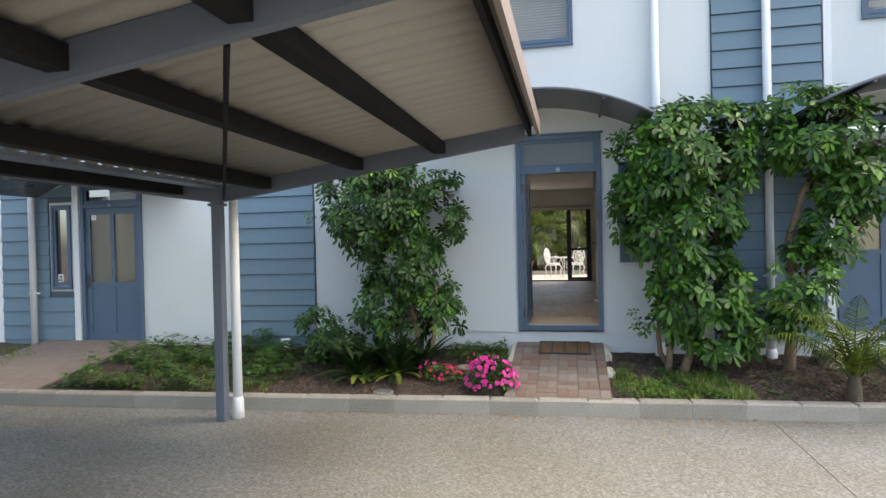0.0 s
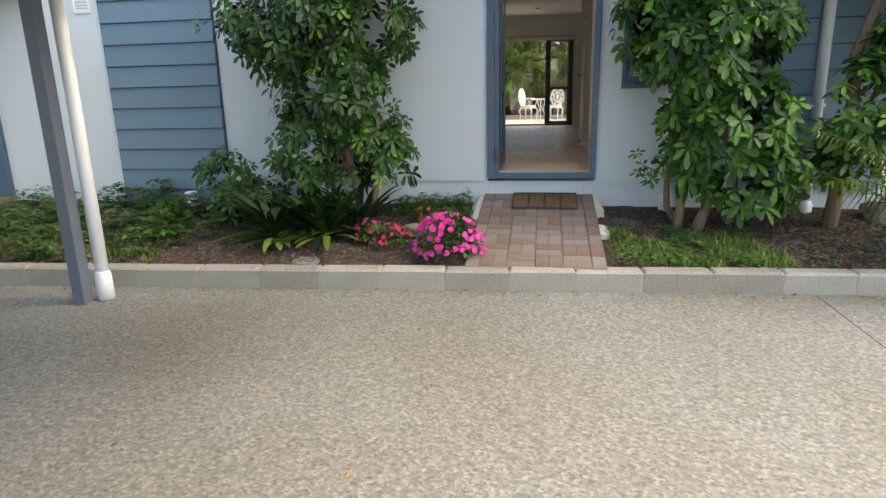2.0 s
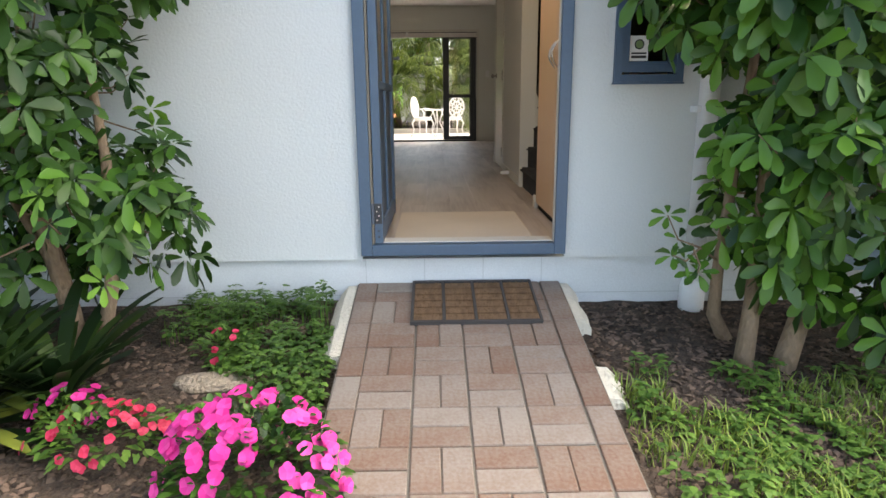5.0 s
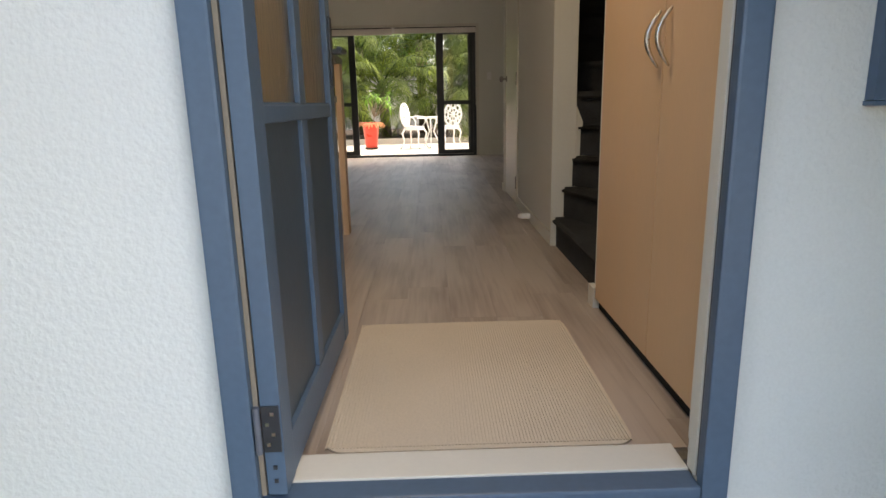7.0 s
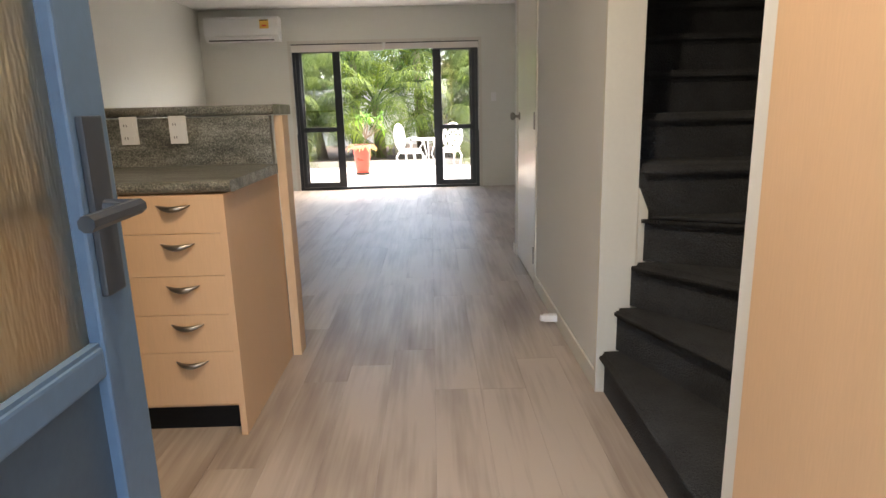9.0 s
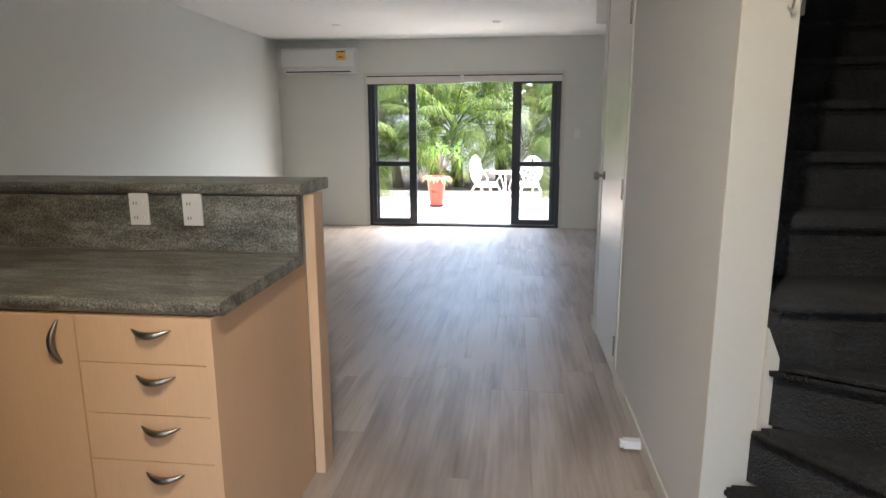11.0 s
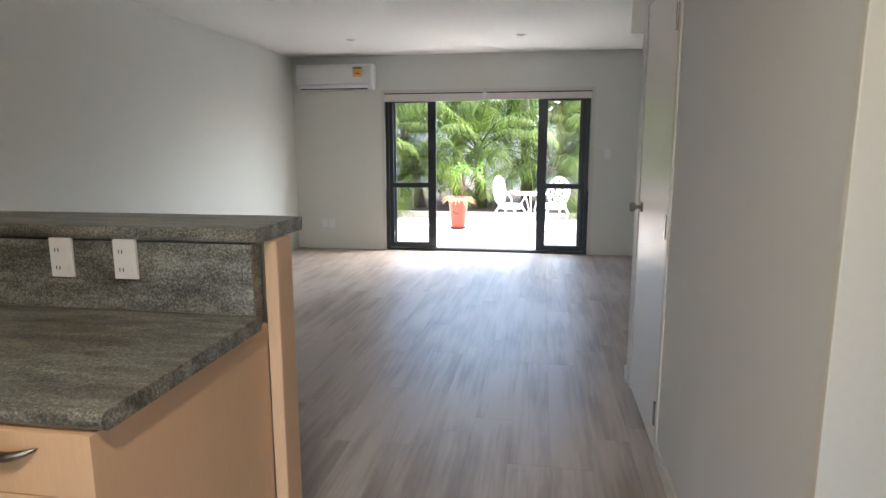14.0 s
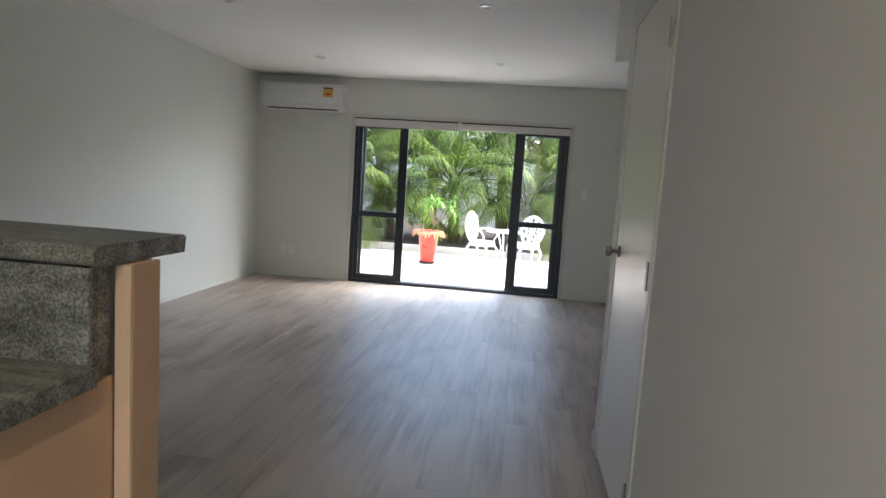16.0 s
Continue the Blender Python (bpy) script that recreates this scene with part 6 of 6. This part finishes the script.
def haunch(name, x0, x1, y0, y1, seed):
    """Rough mortar along the edge of the path."""
    r2 = random.Random(seed)
    bm = bmesh.new()
    n = 14
    rows = []
    for i in range(n + 1):
        y = y0 + (y1 - y0) * i / n
        wob = 0.02 * noise.noise((y * 9, seed, 0))
        zt, zb = path_z(y) - 0.004, path_z(y) - 0.12
        inner, outer = (x1, x0 + wob) if x1 < 0 else (x0, x1 + wob)
        rows.append([bm.verts.new((inner, y, zb)), bm.verts.new((inner, y, zt)), bm.verts.new(((inner + outer) / 2, y, zt - 0.004 + wob * 0.2)), bm.verts.new((outer, y, zt - 0.05)), bm.verts.new((outer, y, zb))])
    for a, b in zip(rows, rows[1:]):
        for k in range(5):
            bm.faces.new((a[k], a[(k + 1) % 5], b[(k + 1) % 5], b[k]))
    bm.faces.new(rows[0])
    bm.faces.new(rows[-1][::-1])
    bmesh.ops.recalc_face_normals(bm, faces=bm.faces)
    solid(name, bm, M["haunch"], "rough pale mortar along the edge of the brick path", "mortar")


haunch("path_haunch_1", -0.60, -0.507, 7.45, 8.08, 1)
haunch("path_haunch_2", 0.522, 0.60, 7.72, 8.08, 2)
haunch("path_haunch_3", 0.522, 0.61, 7.15, 7.35, 3)

# ---- back patio ----
PZ = -0.03
patio = solid("patio", box(-8, 8, YB + 0.16, 20.5, -0.3, PZ), M["patio"], "pale sunlit paved patio outside the sliding doors", "patio")
solid("garden_bed_4", box(-8, 8, 20.64, 27.5, -0.3, 0.06), M["soil"], "dark planted bed behind the patio", "garden bed")
solid("patio_edging", box(-8, 8, 20.5, 20.64, -0.3, 0.09, bevel=0.02), M["fence"], "low concrete edging of the planted bed", "edging")
pav = thing("potted_plant", (-1.22, 19.10, PZ), "tall red glazed pot with yellow-green plant and dry trailing foliage", "potted plant")
part("pot", lathe([(0.115, 0.03), (0.115, 0.06), (0.160, 0.48), (0.172, 0.49), (0.172, 0.52), (0.152, 0.52), (0.146, 0.46)], (-1.22, 19.10, PZ), 28), M["redpot"], pav, "tapered red glazed pot", smooth=True)
part("saucer", lathe([(0.10, 0.0), (0.13, 0.02), (0.135, 0.035), (0.12, 0.035)], (-1.22, 19.10, PZ), 24), M["rubber"], pav)
part("soil", lathe([(0.144, 0.46), (0.144, 0.475)], (-1.22, 19.10, PZ), 20), M["soil"], pav)
r = random.Random(31)
lv, lp, bm = Leaves(), Leaves(), bmesh.new()
top = V((-1.06, 19.10, PZ + 0.93))
for i in range(9):
    a = 2.4 * i
    e = top + V((0.22 * math.cos(a), 0.2 * math.sin(a), r.uniform(-0.12, 0.16)))
    tube([V((-1.21, 19.10, PZ + 0.4)), V((-1.14, 19.10, PZ + 0.62)), e], [0.012, 0.009, 0.005], 5, bm=bm, caps=False)
    for k in range(16):
        d = V((r.gauss(0, 1), r.gauss(0, 1), r.gauss(0.3, 0.7))).normalized()
        lv.blade(e, d, V((0, 0, 1)), r.uniform(0.10, 0.17), 0.034, 0.2, 0.4, 0.55)
for i in range(130):
    a = r.uniform(0, 6.28)
    q = V((-1.22 + 0.15 * math.cos(a), 19.10 + 0.15 * math.sin(a), PZ + 0.505))
    d = V((math.cos(a), math.sin(a), r.uniform(-0.2, 0.9)))
    lp.blade(q, d, V((0, 0, 1)), r.uniform(0.07, 0.15), 0.03, 0.2, 0.7, 0.5)
part("stems", bm, M["bark"], pav, kind="stuff")
lv.part("leaves", M["leafN"], pav, kind="stuff")
lp.part("trailing_foliage", M["peach"], pav, "dry orange-pink trailing foliage", kind="stuff")


def garden_chair(m, label):
    """A white cast-metal garden chair: oval pierced back, round pierced seat, arms and cabriole legs."""
    ob = thing("garden_chair", (0, 0, 0), label, "chair", group="chairs round the patio table")

    def oval(cx, cz, rx, rz, y, rad, n=28):
        return tube([(cx + rx * math.cos(6.2832 * i / n), y + 0.10 * (cz + rz * math.sin(6.2832 * i / n) - 0.45), cz + rz * math.sin(6.2832 * i / n)) for i in range(n + 1)], rad, 6)
    bf = part("backrest", oval(0, 0.64, 0.175, 0.22, 0.18, 0.018), M["whitecast"], ob, smooth=True)
    bm = oval(0, 0.64, 0.10, 0.12, 0.18, 0.016, 20)
    for k in range(8):
        a = 6.2832 * k / 8
        for s in (-1, 1):
            pts = []
            for i in range(7):
                t = i / 6
                rr_ = 0.5 + 0.5 * t
                aa = a + s * 0.30 * math.sin(math.pi * t)
                z = 0.64 + 0.22 * rr_ * math.sin(aa)
                pts.append((0.175 * rr_ * math.cos(aa), 0.18 + 0.10 * (z - 0.45), z))
            tube(pts, 0.013, 5, bm=bm)
    for k in range(4):
        a = 0.785 * k
        tube([(-0.10 * math.cos(a), 0.18 + 0.10 * (0.19 - 0.12 * math.sin(a)), 0.64 - 0.12 * math.sin(a)), (0.10 * math.cos(a), 0.18 + 0.10 * (0.19 + 0.12 * math.sin(a)), 0.64 + 0.12 * math.sin(a))], 0.013, 5, bm=bm)
    part("lattice", bm, M["whitecast"], bf, smooth=True)
    part("seat", lathe([(0.19, 0.405), (0.20, 0.415), (0.20, 0.43), (0.19, 0.435), (0.02, 0.425)], (0, 0, 0), 24), M["whitecast"], ob, smooth=True)
    part("apron", lathe([(0.185, 0.36), (0.195, 0.37), (0.195, 0.404), (0.185, 0.404)], (0, 0, 0), 24), M["whitecast"], ob)
    for sx in (-1, 1):
        for sy in (-1, 1):
            x, y = 0.13 * sx, 0.13 * sy
            part("leg", tube([(x, y, 0.40), (x * 1.35, y * 1.35, 0.30), (x * 1.15, y * 1.15, 0.16), (x * 1.35, y * 1.35, 0.05), (x * 1.6, y * 1.6, 0.012)], [0.020, 0.019, 0.013, 0.012, 0.016], 7), M["whitecast"], ob, smooth=True)
        part("arm", tube([(0.19 * sx, 0.17, 0.60), (0.25 * sx, 0.05, 0.62), (0.25 * sx, -0.10, 0.60), (0.22 * sx, -0.14, 0.52), (0.17 * sx, -0.10, 0.43)], 0.012, 7), M["whitecast"], ob, smooth=True)
    ob.matrix_basis = m
    return ob


chair = garden_chair(pose(-0.36, 18.95, PZ, 0, 0, 65), "white cast-metal garden chair with oval pierced back")
copy_thing(chair, pose(0.32, 19.05, PZ, 0, 0, 200))
tb = thing("garden_table", (-0.03, 19.15, PZ), "small round white cast-metal garden table", "table")
part("tabletop", lathe([(0.27, 0.57), (0.285, 0.575), (0.285, 0.595), (0.27, 0.60), (0.02, 0.60)], (-0.03, 19.15, PZ), 28), M["whitecast"], tb)
for k in range(3):
    a = 2.094 * k + 0.4
    c, s = math.cos(a), math.sin(a)
    part("leg", tube([(-0.03 + 0.13 * c, 19.15 + 0.13 * s, PZ + 0.57), (-0.03 + 0.05 * c, 19.15 + 0.05 * s, PZ + 0.32), (-0.03 + 0.15 * c, 19.15 + 0.15 * s, PZ + 0.1), (-0.03 + 0.2 * c, 19.15 + 0.2 * s, PZ + 0.012)], [0.016, 0.012, 0.012, 0.015], 7), M["whitecast"], tb, smooth=True)

# side fence with a slatted top, and the back fence
for x, sgn in ((-3.05, 1), (3.2, -1)):
    fe = thing("fence", (x, 19.0, PZ), "grey boarded side fence with a slatted top", "fence")
    for i in range(4):
        y = YB + 0.25 + 1.32 * i
        part("post", box(x - 0.05, x + 0.05, y, y + 0.1, -0.3, 1.75, bevel=0.004), M["fence"], fe)
    part("panel", box(x - 0.02, x + 0.02, YB + 0.17, 21.3, PZ, 1.25), M["fence"], fe)
    for k in range(6):
        part("slat", box(x - 0.012, x + 0.012, YB + 0.2, 21.2, 1.30 + 0.075 * k, 1.345 + 0.075 * k), M["fence"], fe)
bf = thing("fence", (0, 26.9, 0), "grey boarded fence behind the palms", "fence")
part("panel", box(-8, 8, 26.9, 26.95, -0.2, 1.7), M["fence"], bf)
for i in range(9):
    part("post", box(-8 + 2 * i - 0.05, -8 + 2 * i + 0.05, 26.84, 26.898, -0.2, 1.8), M["fence"], bf)

PALMS = [(-2.35, 21.6, 0.75, 22, 1.9, 0.46), (-1.1, 21.9, 1.15, 24, 2.1, 0.48), (0.25, 21.7, 0.85, 22, 1.9, 0.46), (1.4, 22.1, 1.2, 22, 2.0, 0.46), (-3.6, 22.3, 1.3, 22, 2.1, 0.48),
         (-1.8, 23.3, 2.2, 20, 2.2, 0.50), (-0.2, 23.6, 2.4, 20, 2.2, 0.50), (1.2, 23.9, 2.2, 20, 2.2, 0.5), (-3.2, 24.0, 2.4, 20, 2.2, 0.5), (2.6, 22.6, 1.5, 20, 2.0, 0.46)]
for i, (x, y, h, n, L, leaf_l) in enumerate(PALMS):
    palm((x, y, 0.05), h, n, L, leaf_l, 200 + i, "lush green feather palm in the bed behind the patio", 0.0, 46)

# far hedge of trees behind the fence
def tree(x, y, h, seed, label):
    r2 = random.Random(seed)
    ob = thing("tree", (x, y, -0.75), label, "tree", group="trees beyond the fence")
    b = V((x, y, -0.8))
    part("trunk", tube([b, b + V((0.1, 0, h * 0.35)), b + V((-0.05, 0.1, h * 0.6))], [0.16, 0.12, 0.07], 9), M["bark"], ob, smooth=True)
    lv, lm = Leaves(), bmesh.new()
    for k in range(6):
        a = 1.047 * k
        tube([b + V((0.05, 0, h * 0.4)), b + V((0.5 * math.cos(a), 0.5 * math.sin(a), h * 0.6)), b + V((1.1 * math.cos(a), 1.1 * math.sin(a), h * 0.78))], [0.06, 0.04, 0.02], 6, bm=lm)
    part("limb_growth", lm, M["bark"], ob, kind="stuff")
    for i in range(1700):
        d = V((r2.gauss(0, 1), r2.gauss(0, 1), r2.gauss(0, 1))).normalized()
        k = r2.uniform(0.5, 1.0) * (1 + 0.3 * noise.noise((d.x * 2 + seed, d.y * 2, d.z * 2)))
        p = b + V((d.x * 1.7 * k, d.y * 1.7 * k, h * 0.72 + d.z * h * 0.33 * k))
        for q in range(3):
            dd = V((r2.gauss(0, 1), r2.gauss(0, 1), r2.gauss(0, 1))).normalized()
            lv.blade(p + dd * 0.05, dd, V((0, 0, 1)), 0.16, 0.08, 0.2, 0.2, 0.5)
    lv.part("crown", M["leafA"], ob, kind="stuff")


for i, (x, y, h) in enumerate(((-5.5, 29.0, 4.6), (-3.2, 28.6, 4.2), (-1.6, 29.6, 5.2), (0.2, 28.6, 4.6), (2.0, 29.4, 5.0), (4.0, 29.0, 4.8))):
    tree(x, y, h, 300 + i, "leafy green tree beyond the back fence")
# ---- pieces last: boards, kerb stones, pavers, floor planks ----
for a in SIDINGS:
    siding(*a)


def eased(w, d, h, e, material, name):
    """A block w x d x h with its top edges eased, standing on z = 0 at the corner."""
    me = bpy.data.meshes.new(name)
    v = [(0, 0, 0), (w, 0, 0), (w, d, 0), (0, d, 0), (0, 0, h - e), (w, 0, h - e), (w, d, h - e), (0, d, h - e), (e, e, h), (w - e, e, h), (w - e, d - e, h), (e, d - e, h)]
    f = [(3, 2, 1, 0), (0, 1, 5, 4), (1, 2, 6, 5), (2, 3, 7, 6), (3, 0, 4, 7), (4, 5, 9, 8), (5, 6, 10, 9), (6, 7, 11, 10), (7, 4, 8, 11), (8, 9, 10, 11)]
    me.from_pydata(v, [], f)
    me.materials.append(material)
    return me


kerb = thing("kerb", (0, KERB(0), DRIVE), "weathered concrete kerb of short cast blocks", "kerb", kind="structure")
kb = eased(0.4655, 0.14, 0.235, 0.016, M["kerb"], "kerb_stone")
ang = math.atan(0.058)
rk = random.Random(8)
for i in range(-18, 16):
    x = -0.17 + 0.466 * i
    pc = new("kerb_stone", kb)
    pc.parent = kerb
    pc.location = (x, KERB(x) - KERB(0), -0.083 + rk.uniform(-0.003, 0.003))
    pc.rotation_euler = (0, 0, ang + rk.uniform(-0.004, 0.004))

ramp = Matrix.Translation((0, 6.50, path_z(6.50) - 0.022)) @ Matrix.Rotation(math.atan2(0.275, 1.60), 4, "X")
bmesh_a, bmesh_b = eased(0.196, 0.097, 0.03, 0.004, M["brick"], "brick"), eased(0.097, 0.196, 0.03, 0.004, M["brick"], "brick")
rk = random.Random(3)


def lay(me, x, y):
    pc = new("brick", me)
    pc.parent = path
    pc.matrix_basis = ramp @ Matrix.Translation((x, y, rk.uniform(-0.002, 0.002))) @ Matrix.Rotation(rk.uniform(-0.008, 0.008), 4, "Z")


for j in range(8):          # edge courses and basket-weave middle
    y = 0.2 * j + 0.012
    for x in (-0.50, 0.418):
        lay(bmesh_b, x, y)
    for i in range(4):
        x = -0.40 + 0.2 * i + 0.004 * i
        if (i + j) % 2:
            lay(bmesh_a, x, y)
            lay(bmesh_a, x, y + 0.1)
        else:
            lay(bmesh_b, x, y)
            lay(bmesh_b, x + 0.1, y)

rk = random.Random(5)
pl_w, pl_l = 0.178, 1.22
cache = {}
nx = int((XR - XL) / pl_w) + 1
for i in range(nx):
    x = XL + i * pl_w
    w = min(pl_w, XR - x) - 0.0005
    if w < 0.02:
        continue
    y = Y1 + 0.0 - rk.random() * pl_l
    if x < -1.2:
        y = 10.9 - rk.random() * 0.3
    if x > 0.62:
        y = 12.70 - rk.random() * 0.3
    while y < YB - 0.01:
        a, b = max(y, Y1 - 0.02 + 0.03), min(y + pl_l, YB - 0.002)
        if b - a > 0.05:
            key = (round(w, 4), round(b - a, 3))
            if key not in cache:
                cache[key] = eased(w, b - a - 0.0005, 0.006, 0.0006, M["plank"], "plank")
            pc = new("plank", cache[key])
            pc.parent = floor
            pc.location = (x, a, -0.006)
        y += pl_l
bm = box(XL, -1.2, Y1, 10.9, -0.006, 0.0)
box(0.62, XR, 9.318, 12.70, -0.006, -0.002, bm=bm)
solid("floor_kitchen", bm, M["plank"], "plank flooring in the kitchen and under the stair", "floor")
